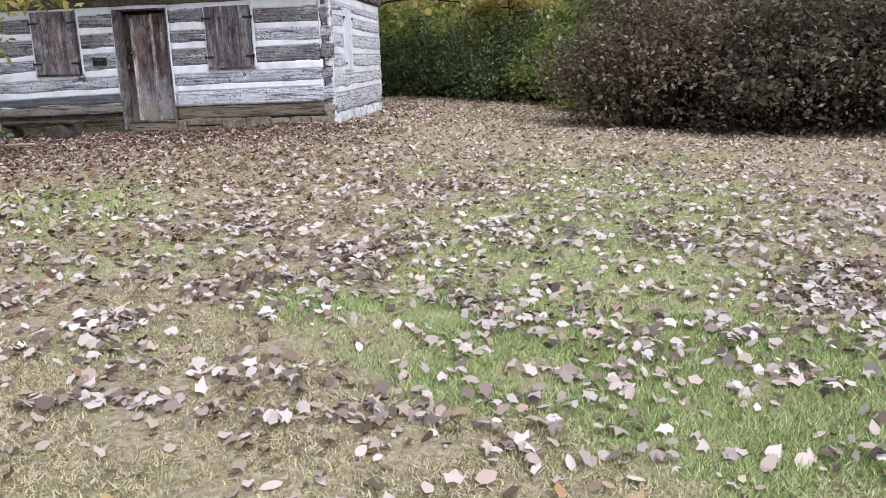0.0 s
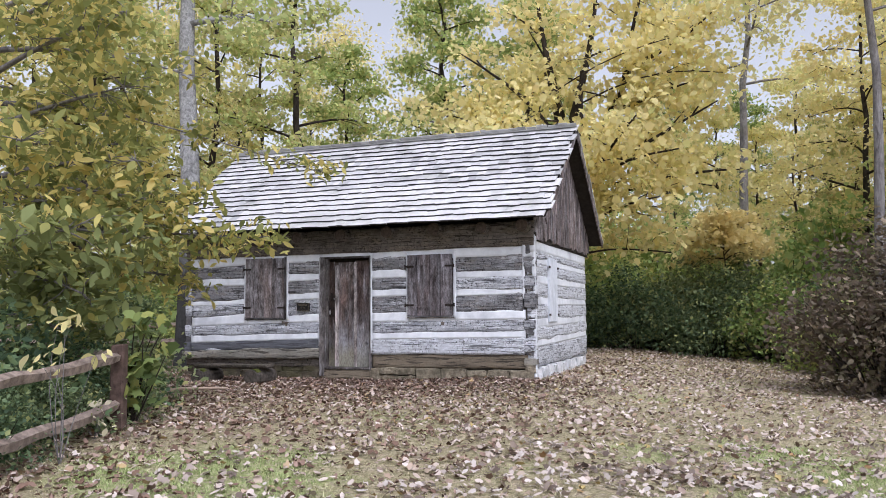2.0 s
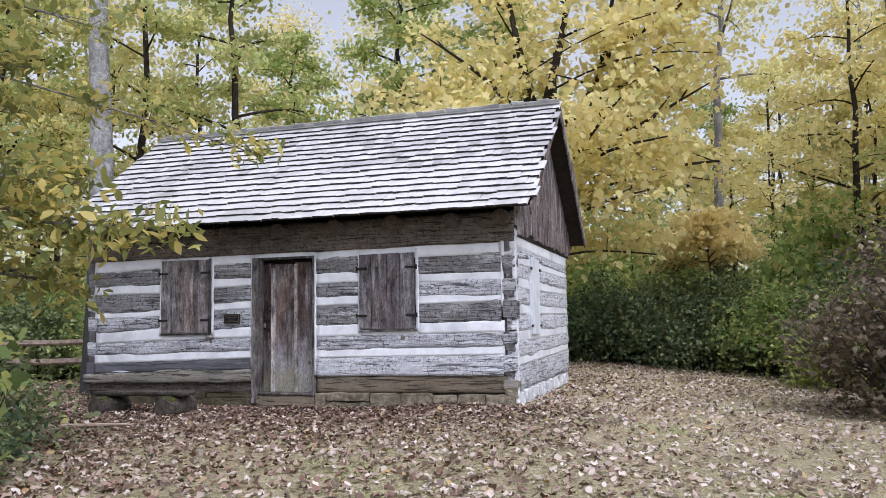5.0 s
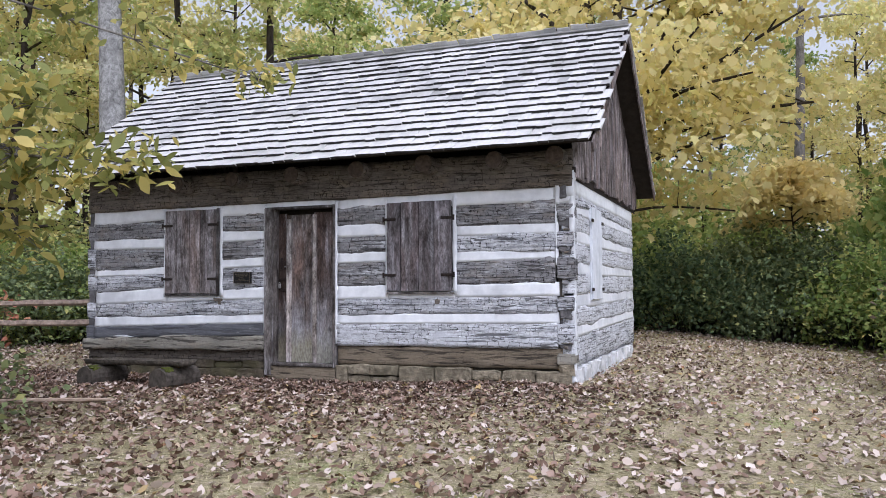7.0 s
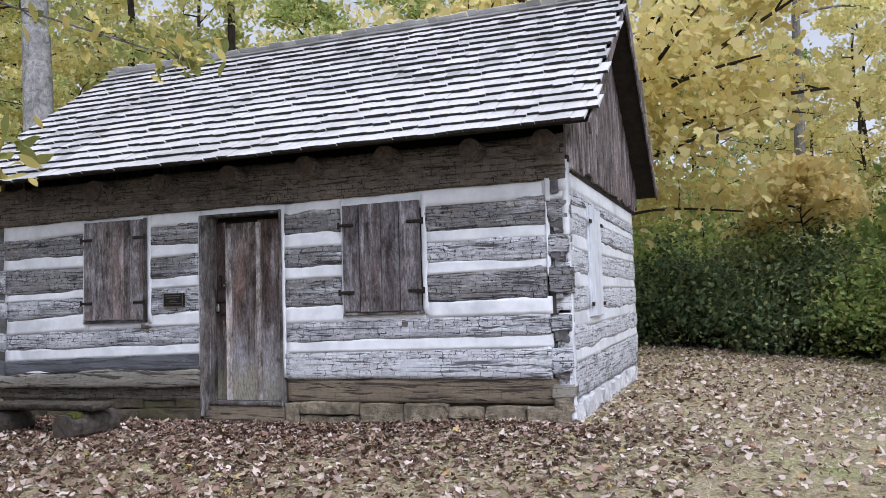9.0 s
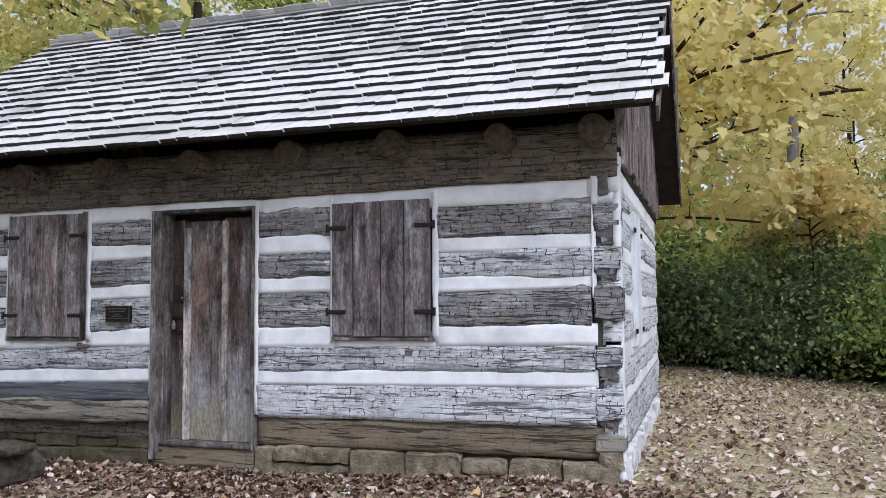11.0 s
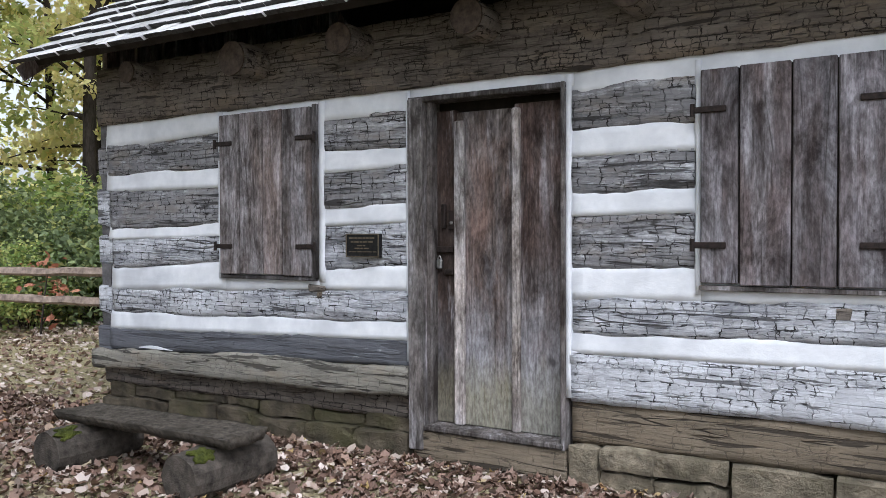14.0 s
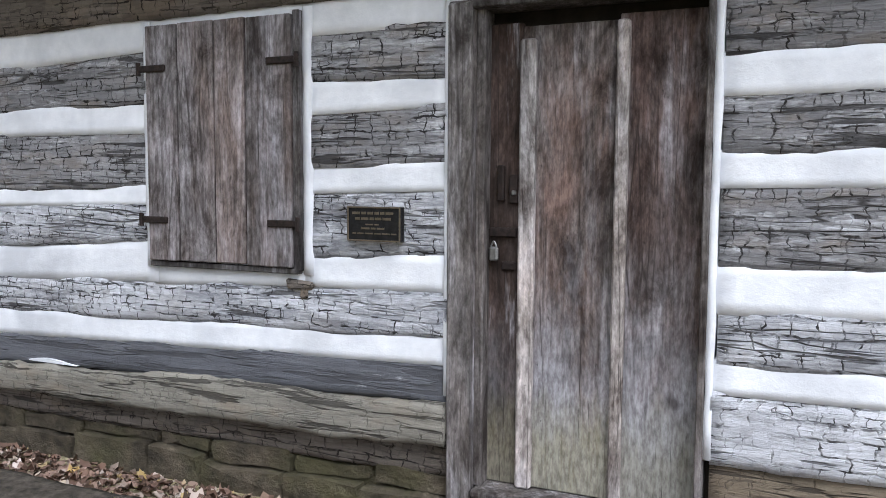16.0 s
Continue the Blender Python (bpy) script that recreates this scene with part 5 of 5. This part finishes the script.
for x, y, s in ((3.2, 25.0, 0.9), (-6.3, 18.5, 0.85), (-2.0, 25.0, 0.95), (11.6, 22.5, 0.9), (-12.2, 22.0, 0.9), (13.5, 15.5, 0.8), (-16.5, 14.8, 0.9), (10.9, 9.0, 0.8)):
    planted(slim, x, y, s * 1.15, rt.uniform(0, 6.28), rt.uniform(1.0, 1.2))


def bush(label, seed, w, d, h, clumps, per, leaf, mat, group, spread=0.28, shape=KITE, bark_mat=None, up=0.7):
    """Many thin stems from the ground and leaves in clumps over an uneven dome."""
    r, gen = random.Random(seed), np.random.default_rng(seed)
    b = thing("shrub", (0, 0, 0), label, "shrub", group)
    wood = bmesh.new()
    at = []
    for k in range(clumps):
        a, q = r.uniform(0, 6.283), math.sqrt(r.random())
        x, y = math.cos(a) * q * w, math.sin(a) * q * d
        lift = (1 - 0.55 * q * q) * h * (0.85 + 0.3 * noise.noise((x * 0.9, y * 0.9, seed)))
        z = max(0.12, lift * (r.random() ** 0.55))
        at.append((x, y, z))
        if k % 5 == 0:
            limb(wood, (x * 0.35, y * 0.35, -0.1), (x, y, z), 0.02, 0.005, r, 0.08, 4, 3)
    part("stem", wood, bark_mat or BARK_DARK, b)
    part("foliage", poly_mesh("foliage", clump_leaves(at, per, leaf, spread, shape, gen, up), len(shape)), mat, b)
    return b


dark = bush("dense dark green shrub at the wood's edge", 41, 1.7, 1.1, 2.7, 165, 54, 0.115, LEAF_DARK, "dark hedge shrubs")
settle(dark, 3.3, 11.6)
for x, y, s, tl in ((5.4, 11.6, 0.98, 1.02), (7.9, 13.0, 1.0, 1.0), (1.0, 12.0, 1.0, 1.0), (9.3, 10.6, 1.05, 1.1), (4.4, 12.2, 1.05, 1.1), (6.6, 13.0, 1.1, 1.1), (-1.5, 11.8, 1.0, 1.0), (10.6, 8.0, 1.0, 1.0),
                    (-7.2, 6.6, 0.9, 0.9), (-9.6, 4.6, 0.95, 0.95), (-12.0, 4.0, 1.0, 1.0), (-14.6, 3.6, 1.0, 1.0), (-5.6, 8.2, 1.0, 1.0), (-10.8, 6.8, 1.1, 1.0), (12.6, 6.6, 1.1, 1.0), (11.3, 13.0, 1.2, 1.0), (-17.4, 3.0, 1.1, 1.0)):
    planted(dark, x, y, s, rt.uniform(0, 6.28), tl)
leafy = bush("green shrub with yellowing leaves", 42, 1.3, 1.1, 2.3, 95, 60, 0.12, LEAF_GREEN, "green undergrowth shrubs")
settle(leafy, 8.7, 9.6)
for x, y, s in ((7.2, 11.2, 1.05), (8.4, 8.2, 0.85), (10.2, 7.4, 0.8), (-7.0, 4.4, 0.62), (-10.2, 3.2, 0.6), (-12.6, 2.8, 0.7), (-15.2, 0.6, 0.9), (-8.6, 7.4, 1.1), (-13.2, 8.0, 1.2), (-3.2, 9.6, 0.9)):
    planted(leafy, x, y, s, rt.uniform(0, 6.28))
russet = bush("tangled russet-brown shrub at the lawn's edge", 43, 2.0, 1.6, 3.6, 260, 50, 0.115, LEAF_RUSSET, "russet shrubs", 0.27)
settle(russet, 9.0, 3.0)
for x, y, s in ((11.6, 2.0, 0.98), (10.8, 4.6, 1.1), (14.2, 1.2, 1.05), (13.9, 3.8, 1.2)):
    planted(russet, x, y, s, rt.uniform(0, 6.28))
amber = tree("young maple with orange-yellow leaves above the hedge", 44, 4.2, 0.045, 2.75, 1.9, 12, 26, 0.18, LEAF_ORANGE, BARK_DARK, spread=0.2, group="", shape=LOBED)
settle(amber, 5.8, 12.3)
for x, y, s, tl in ((3.4, 15.2, 1.7, 1.2), (5.2, 15.8, 1.4, 1.1), (8.8, 15.0, 1.9, 1.2), (11.4, 12.4, 1.7, 1.2), (12.8, 9.6, 1.6, 1.2), (1.0, 16.2, 1.8, 1.2), (-2.0, 16.4, 1.8, 1.2), (9.6, 12.2, 1.25, 1.1)):
    planted(leafy, x, y, s, rt.uniform(0, 6.28), tl)
for x, y, s in ((9.0, 18.6, 0.62), (10.2, 18.2, 0.66), (3.6, 18.9, 0.6), (12.6, 14.6, 0.62)):
    planted(mixed, x, y, s, rt.uniform(0, 6.28))
blush = bush("small sapling with blush-red leaves beside the rail fence", 45, 0.35, 0.3, 1.6, 6, 10, 0.12, LEAF_BLUSH, "", 0.14, LOBED)
settle(blush, -9.2, 2.7)

for x, y, s, tl in ((-8.2, 6.4, 1.3, 0.8), (-10.6, 5.2, 1.35, 0.8), (-12.8, 5.4, 1.4, 0.85), (-9.6, 7.6, 1.5, 0.85), (-14.8, 6.2, 1.5, 0.85)):
    planted(leafy, x, y, s, rt.uniform(0, 6.28), tl)
for x, y, s in ((-15.5, 8.4, 1.0), (-12.2, 10.2, 0.95), (-18.5, 9.2, 1.1), (-9.4, 9.3, 0.7), (-11.6, 7.4, 0.68)):
    planted(yellow, x, y, s, rt.uniform(0, 6.28))

# ---- the leafy tree that overhangs the walk ----
near_tree = thing("tree", (-3.4, -5.6, land_at(-3.4, -5.6)), "broad-leaved tree with low yellow-green boughs reaching over the lawn", "tree")
rn, gn = random.Random(9), np.random.default_rng(9)
wood = bmesh.new()
tube(wood, [(-3.4, -5.6, -0.3), (-3.4, -5.6, 0.0), (-3.35, -5.55, 1.5), (-3.25, -5.5, 3.2), (-3.3, -5.4, 5.5), (-3.2, -5.3, 8.0)], [0.24, 0.22, 0.17, 0.15, 0.11, 0.05], 10, 0.05)
BOUGHS = [((-3.3, -5.5, 2.0), (-1.1, -3.75, 1.75), 0.05, 12), ((-3.3, -5.5, 2.3), (0.1, -3.76, 2.25), 0.025, 5.0), ((-3.3, -5.5, 2.5), (-0.35, -3.75, 2.3), 0.04, 12), ((-3.25, -5.5, 3.0), (-1.0, -3.9, 2.75), 0.05, 13), ((-3.3, -5.5, 3.4), (-1.6, -4.2, 3.6), 0.05, 8),
          ((-3.3, -5.4, 4.4), (-0.45, -1.0, 3.65), 0.02, 5.0), ((-3.3, -5.4, 4.8), (-1.5, -3.0, 4.9), 0.05, 7), ((-3.3, -5.5, 2.6), (-0.9, -6.2, 2.5), 0.05, 9), ((-3.3, -5.5, 1.8), (-0.75, -5.9, 1.6), 0.04, 9),
          ((-3.3, -5.4, 3.8), (-0.9, -5.6, 3.6), 0.05, 9), ((-3.3, -5.4, 5.0), (-1.3, -5.2, 4.9), 0.05, 9), ((-3.3, -5.4, 5.8), (-1.9, -5.2, 6.0), 0.05, 9), ((-3.35, -5.55, 1.3), (-1.3, -5.4, 0.95), 0.03, 8),
          ((-3.3, -5.4, 4.1), (-2.2, -3.2, 4.4), 0.05, 8), ((-3.3, -5.4, 6.5), (-3.0, -3.6, 6.6), 0.04, 8), ((-3.3, -5.4, 2.8), (-2.4, -3.4, 3.1), 0.04, 8), ((-3.3, -5.5, 3.2), (-0.1, -7.4, 2.9), 0.05, 8),
          ((-3.3, -5.5, 2.2), (0.05, -6.1, 2.1), 0.05, 10), ((-3.3, -5.5, 2.9), (0.2, -6.2, 2.9), 0.05, 10), ((-3.3, -5.4, 3.6), (0.1, -6.3, 3.7), 0.05, 10), ((-3.3, -5.4, 4.3), (0.2, -6.4, 4.5), 0.05, 10),
          ((-3.3, -5.4, 5.2), (0.0, -6.2, 5.3), 0.05, 10), ((-3.3, -5.5, 2.0), (0.9, -7.8, 1.95), 0.05, 9), ((-3.3, -5.4, 4.6), (0.7, -7.3, 4.4), 0.05, 9), ((-3.35, -5.55, 1.7), (-0.3, -6.4, 1.45), 0.04, 9)]
near_at = []
for a, b, w, k in BOUGHS:
    path = limb(wood, a, b, w, 0.008, rn, 0.05, 6, 8)
    for q in range(int(k * (3.4 if k > 5 else 4.2))):
        i = rn.choice((4, 5, 6, 7, 8) if k > 5 else (5, 6, 7, 8, 8))
        s = 0.34 if k > 5 else 0.24
        c = path[i] + Vector((rn.uniform(-1, 1), rn.uniform(-1, 1), rn.uniform(-0.7, 0.7))) * s
        limb(wood, path[i], c, 0.008, 0.003, rn, 0.1, 4, 2)
        near_at += [tuple(c + Vector((rn.gauss(0, 0.12), rn.gauss(0, 0.12), rn.gauss(0, 0.08)))) for _ in range(12)]
part("trunk", wood, BARK_GREY, near_tree, smooth=True)
near_at = np.array(near_at)
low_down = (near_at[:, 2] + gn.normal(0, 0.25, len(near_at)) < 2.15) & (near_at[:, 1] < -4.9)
part("crown", poly_mesh("crown", leaves(near_at[~low_down], 0.145, OVATE, 0.6, 0.9, gn), len(OVATE)), LEAF_BOUGH, near_tree)
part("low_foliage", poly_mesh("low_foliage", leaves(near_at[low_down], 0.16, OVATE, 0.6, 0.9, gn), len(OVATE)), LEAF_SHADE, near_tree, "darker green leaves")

vine = thing("broadleaf_sapling", (0.0, -5.95, land_at(0.0, -5.95)), "small sapling with large pale green leaves beside the fence post", "sapling")
va = []


def tube_stem(a, b, w):
    bm = bmesh.new()
    limb(bm, a, b, w, w * 0.35, rn, 0.08, 5, 4)
    return bm


for k in range(13):
    tip = Vector((0.0 + rn.uniform(-0.18, 0.34), -5.95 + rn.uniform(-0.3, 0.3), rn.uniform(0.45, 1.25)))
    part("stem", tube_stem((0.0, -5.95, -0.05), tip, 0.012), BARK_DARK, vine)
    va += [tuple(tip + Vector((rn.gauss(0, 0.08), rn.gauss(0, 0.08), rn.gauss(0, 0.05)))) for _ in range(6)] + [tuple(tip * 0.6 + Vector((0.0, -5.95, 0.0)) * 0.4 + Vector((rn.gauss(0, 0.1), rn.gauss(0, 0.1), rn.gauss(0, 0.08)))) for _ in range(4)]
part("foliage", poly_mesh("foliage", leaves(np.array(va), 0.17, LOBED, 0.5, 1.0, gn), len(LOBED)), LEAF_PALE, vine)
under = bush("shadowy green undergrowth behind the rail fence", 46, 1.2, 1.5, 1.5, 70, 55, 0.1, LEAF_DARK, "green undergrowth shrubs", 0.22)
settle(under, -1.5, -6.9)
planted(under, -2.0, -4.4, 0.85, 1.0)
planted(under, -0.6, -9.2, 0.9, 2.0)
planted(under, -0.9, -7.9, 0.75, 3.0)
planted(under, -1.1, -5.5, 0.7, 4.0)
for x, y, k in ((-0.35, -6.9, 0.5), (0.15, -8.1, 0.5), (0.55, -9.4, 0.5), (-0.6, -6.0, 0.55), (0.9, -10.6, 0.5)):
    planted(under, x, y, k, x * 9)

for name_label, x, y, h, n_stem, size, mat in (("low seedling with pale cream leaves under the fence", 0.25, -6.75, 0.3, 7, 0.085, LEAF_CREAM), ("young sapling with bright yellow leaves by the fence", 0.85, -7.75, 1.45, 6, 0.12, LEAF_YELLOW)):
    s = thing("sapling", (x, y, land_at(x, y)), name_label, "sapling")
    at = []
    for k in range(n_stem):
        tip = Vector((x + rn.uniform(-0.25, 0.25), y + rn.uniform(-0.25, 0.25), land_at(x, y) + h * rn.uniform(0.55, 1.0)))
        part("stem", tube_stem((x, y, land_at(x, y) - 0.03), tip, 0.005), BARK_GREY, s)
        at += [tuple(tip + Vector((rn.gauss(0, 0.07), rn.gauss(0, 0.07), rn.gauss(0, 0.05)))) for _ in range(5)]
    part("foliage", poly_mesh("foliage", leaves(np.array(at), size, OVATE, 0.5, 0.8, gn), len(OVATE)), mat, s)

# ---- far woods, closing the view ----
def far_woods():
    gen = np.random.default_rng(77)
    out = []
    for ring, (dist, count) in enumerate(((46, 260), (58, 260))):
        ang = gen.uniform(-2.2, 1.1, count)
        c = np.stack([np.sin(ang) * dist * gen.uniform(0.92, 1.1, count), np.cos(ang) * dist * gen.uniform(0.92, 1.1, count), gen.uniform(0.5, 6.5 + 2 * ring, count)], 1)
        c = np.repeat(c, 70, axis=0) + gen.normal(0, 1, (count * 70, 3)) * np.array((1.5, 1.5, 1.0))
        out.append(leaves(c, 0.55, KITE, 0.5, 0.4, gen))
    return poly_mesh("far_woods", np.concatenate(out), 4)


tagged(part("far_woods", far_woods(), LEAF_MIXED), "distant mixed autumn woodland", "woods", kind="stuff")


# ---- turf and fallen leaves ----
def clear(x, y):
    inside = (x > XL) & (x < XR) & (y > -0.03) & (y < YB)
    return ~inside


def grass():
    gen = np.random.default_rng(5)
    n = 670000
    x, y = gen.uniform(-4, 11.5, n), -13.6 + 15.6 * gen.random(n) ** 1.5
    m = 190000
    x, y = np.concatenate([x, gen.uniform(4.2, 9.2, m)]), np.concatenate([y, -13.3 + 3.6 * gen.random(m) ** 1.4])
    n += m
    g = lush(x, y)
    near_cam = np.clip((-y - 2) / 9, 0, 1)
    keep = clear(x, y) & (gen.random(n) < 0.15 + 0.5 * g + 0.45 * near_cam)
    x, y, g = x[keep], y[keep], g[keep]
    n = len(x)
    a, h, w = gen.uniform(0, 6.283, n), gen.uniform(0.012, 0.03, n) * (1 + 0.5 * g), gen.uniform(0.0022, 0.0045, n)
    z = land(x, y)
    flat = gen.random(n) < 0.5 * (1 - g)
    lean = gen.normal(0, 0.6, (n, 2)) * h[:, None] * np.where(flat, 2.2, 1.0)[:, None]
    h = np.where(flat, 0.009, h)
    p = np.stack([np.stack([x - np.cos(a) * w, y - np.sin(a) * w, z], 1), np.stack([x + np.cos(a) * w, y + np.sin(a) * w, z], 1), np.stack([x + lean[:, 0], y + lean[:, 1], z + h], 1)], 1)
    return poly_mesh("grass", p.reshape(-1, 3), 3, np.repeat(g, 3))


tagged(part("grass", grass(), BLADE), "short mown grass, partly dry and straw-coloured", "grass", kind="stuff")


def fallen(seed, n, xr, yr, density, size, lift=0.018):
    gen = np.random.default_rng(seed)
    x, y = gen.uniform(*xr, n), gen.uniform(*yr, n)
    keep = clear(x, y) & (gen.random(n) < density(x, y))
    x, y = x[keep], y[keep]
    c = np.stack([x, y, land(x, y) + lift + gen.uniform(0, 0.02, len(x))], 1)
    return leaves(c, size, CURLED, 1.5, 0.0, gen, 0.5, 1.8)


def patchy(x, y):
    p = 0.5 + 0.5 * np.sin(x * 1.9 + 1.3 * np.sin(y * 1.1)) * np.sin(y * 2.3 + 1.1 * np.sin(x * 1.7))
    p = np.clip(p + 0.45 * np.sin(x * 6.3 + 2 * np.sin(y * 3.1)) * np.sin(y * 5.7 + 2 * np.sin(x * 2.6)), 0, 1.2)
    d = 0.14 + 0.6 * p + 0.25 * np.clip((y + 9) / 6, 0, 1)
    return d * np.clip(1.15 - 0.25 * np.clip((-y - 10) / 2.5, 0, 1), 0.2, 1) * (1 - 0.1 * lush(x, y)) * (1 - 0.3 / (1 + np.exp((x - 3.0) / 0.8)))


tagged(part("fallen_leaves", poly_mesh("fallen_leaves", fallen(15, 112000, (-12, 13), (-13.8, 13), patchy, 0.064), 8), LITTER), "pale tan curled leaves scattered over the lawn", "fallen leaves", kind="stuff")
tagged(part("fallen_leaves", poly_mesh("fallen_leaves", fallen(16, 38000, (-5.5, 5.2), (-3.6, -0.02), lambda x, y: np.clip(1.15 * np.exp(y * 0.9) - 0.03, 0, 1) * np.clip(1.3 - 0.25 * np.clip(x, 0, 9), 0, 1) * np.clip((5.2 - x) / 2, 0, 1), 0.056, 0.015), 8), LITTER_RED),
       "brown-red leaves drifted against the cabin's footing", "fallen leaves", kind="stuff")
tagged(part("fallen_leaves", poly_mesh("fallen_leaves", fallen(17, 80000, (-13, 5.5), (-11.8, 6), lambda x, y: np.clip((5.5 - x) / 1.5, 0, 1) * np.clip((y + 11.8) / 3, 0, 1) * (1 - 0.5 * lush(x, y)) * np.clip(0.75 - 0.09 * (x + 2), 0.05, 0.9) * np.where((x < -4.4) & (y > -2.5), 0.3, 1.0) , 0.064, 0.012), 8), LITTER_RED), "brown leaves under the trees beside the cabin", "fallen leaves", kind="stuff")

def heaped(seed, heaps, xr, yr, size):
    """Leaves blown together into small heaps on the lawn."""
    gen = np.random.default_rng(seed)
    at = np.stack([gen.uniform(*xr, heaps), gen.uniform(*yr, heaps)], 1)
    thin = 1 / (1 + np.exp((3.4 - at[:, 0]) / 0.7)) / (1 + np.exp((at[:, 1] + 6.2) / 0.9))
    at = at[gen.random(heaps) < np.clip(patchy(at[:, 0], at[:, 1]), 0.1, 1) * thin]
    c = np.repeat(at, gen.integers(3, 15, len(at)), axis=0)
    c = c + gen.normal(0, 1, c.shape) * np.array((0.12, 0.09))
    c = c[clear(c[:, 0], c[:, 1])]
    return leaves(np.concatenate([c, (land(c[:, 0], c[:, 1]) + 0.02 + gen.uniform(0, 0.035, len(c)))[:, None]], 1), size, LOBED, 1.2, 0.0, gen, 0.4, 1.6)


tagged(part("fallen_leaves", poly_mesh("fallen_leaves", heaped(18, 3900, (0.5, 11.0), (-11.5, -2.0), 0.072), 10), LITTER_PALE), "pale pinkish curled leaves heaped on the green lawn", "fallen leaves", kind="stuff")

# ---- shingles ----
ROWS, EXPOSE = 17, LEN / 17
rs = random.Random(12)
variants = []
for k in range(14):
    w = 0.115 + 0.009 * k
    bm = boxed((-w / 2 + 0.0012, -0.0, -0.004), (w / 2 - 0.0012, 0.38, 0.004), 0.0)
    for v in bm.verts:
        if v.co.y < 0.1:
            v.co.z += 0.013 if v.co.z > 0 else -0.013
            v.co.y += 0.008 * math.sin(k * 3 + v.co.x * 40) + (0.02 if v.co.z < 0 else 0)
    bm.normal_update()
    # downslope faces take the painted shadow line
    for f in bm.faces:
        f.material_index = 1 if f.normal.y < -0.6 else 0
    me = bpy.data.meshes.new("shingle")
    bm.to_mesh(me)
    bm.free()
    me.materials.append(SHINGLE)
    me.materials.append(SHADED_BUTT)
    variants.append((w, me))


def lay(sign, row, x, k):
    """Where one shingle lies on the slope, a little crooked."""
    y = -LEN + row * EXPOSE - 0.02 + rs.uniform(-0.02, 0.014)
    m = Matrix.Translation((0, RY, RZ)) @ Matrix.Rotation(SLOPE, 4, "X") @ Matrix.Translation((x, y, 0.036)) @ Matrix.Rotation(rs.uniform(-0.035, 0.035), 4, "Z") @ Matrix.Rotation(-0.1 + rs.uniform(-0.045, 0.015), 4, "X")
    if sign < 0:
        m = Matrix.Translation((0, RY, 0)) @ Matrix.Rotation(math.pi, 4, "Z") @ Matrix.Translation((0, -RY, 0)) @ m
        m.translation.x += RX0 + RX1
    return m


rest = []
count = 0
for sign in (1, -1):
    for row in range(ROWS):
        x = RX0 + rs.uniform(-0.03, 0.0)
        while x < RX1 - 0.05:
            k = rs.randrange(14)
            w, me = variants[k]
            if x + w > RX1 + 0.02:
                w, me = variants[0]
            m = lay(sign, row, x + w / 2, k)
            if sign == 1 and row < 7 and x > -2.9 and count < 300:
                ob = new("shingle", me)
                ob.parent = roof
                ob.matrix_basis = m
                count += 1
            else:
                co = np.array([m @ v.co for v in me.vertices])
                rest.append(co)
            x += w
faces = np.array([p.vertices[:] for p in variants[0][1].polygons])
n = len(rest)
me = bpy.data.meshes.new("shingles")
me.from_pydata(np.concatenate(rest).tolist(), [], (faces[None] + np.arange(n)[:, None, None] * 8).reshape(-1, 4).tolist())
me.materials.append(SHINGLE)
me.materials.append(SHADED_BUTT)
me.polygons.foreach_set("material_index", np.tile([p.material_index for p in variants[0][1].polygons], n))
tagged(part("shingles", me, SHINGLE, roof), "silver-grey weathered shingles", kind="stuff")
x = RX0
while x < RX1 - 0.05:
    w = rs.uniform(0.3, 0.6)
    part("ridge_cap", boxed((x, RY - 0.07, RZ + 0.018), (min(x + w, RX1) - 0.004, RY + 0.07, RZ + 0.034 + rs.uniform(0, 0.008)), 0.003), SHINGLE, roof)
    x += w
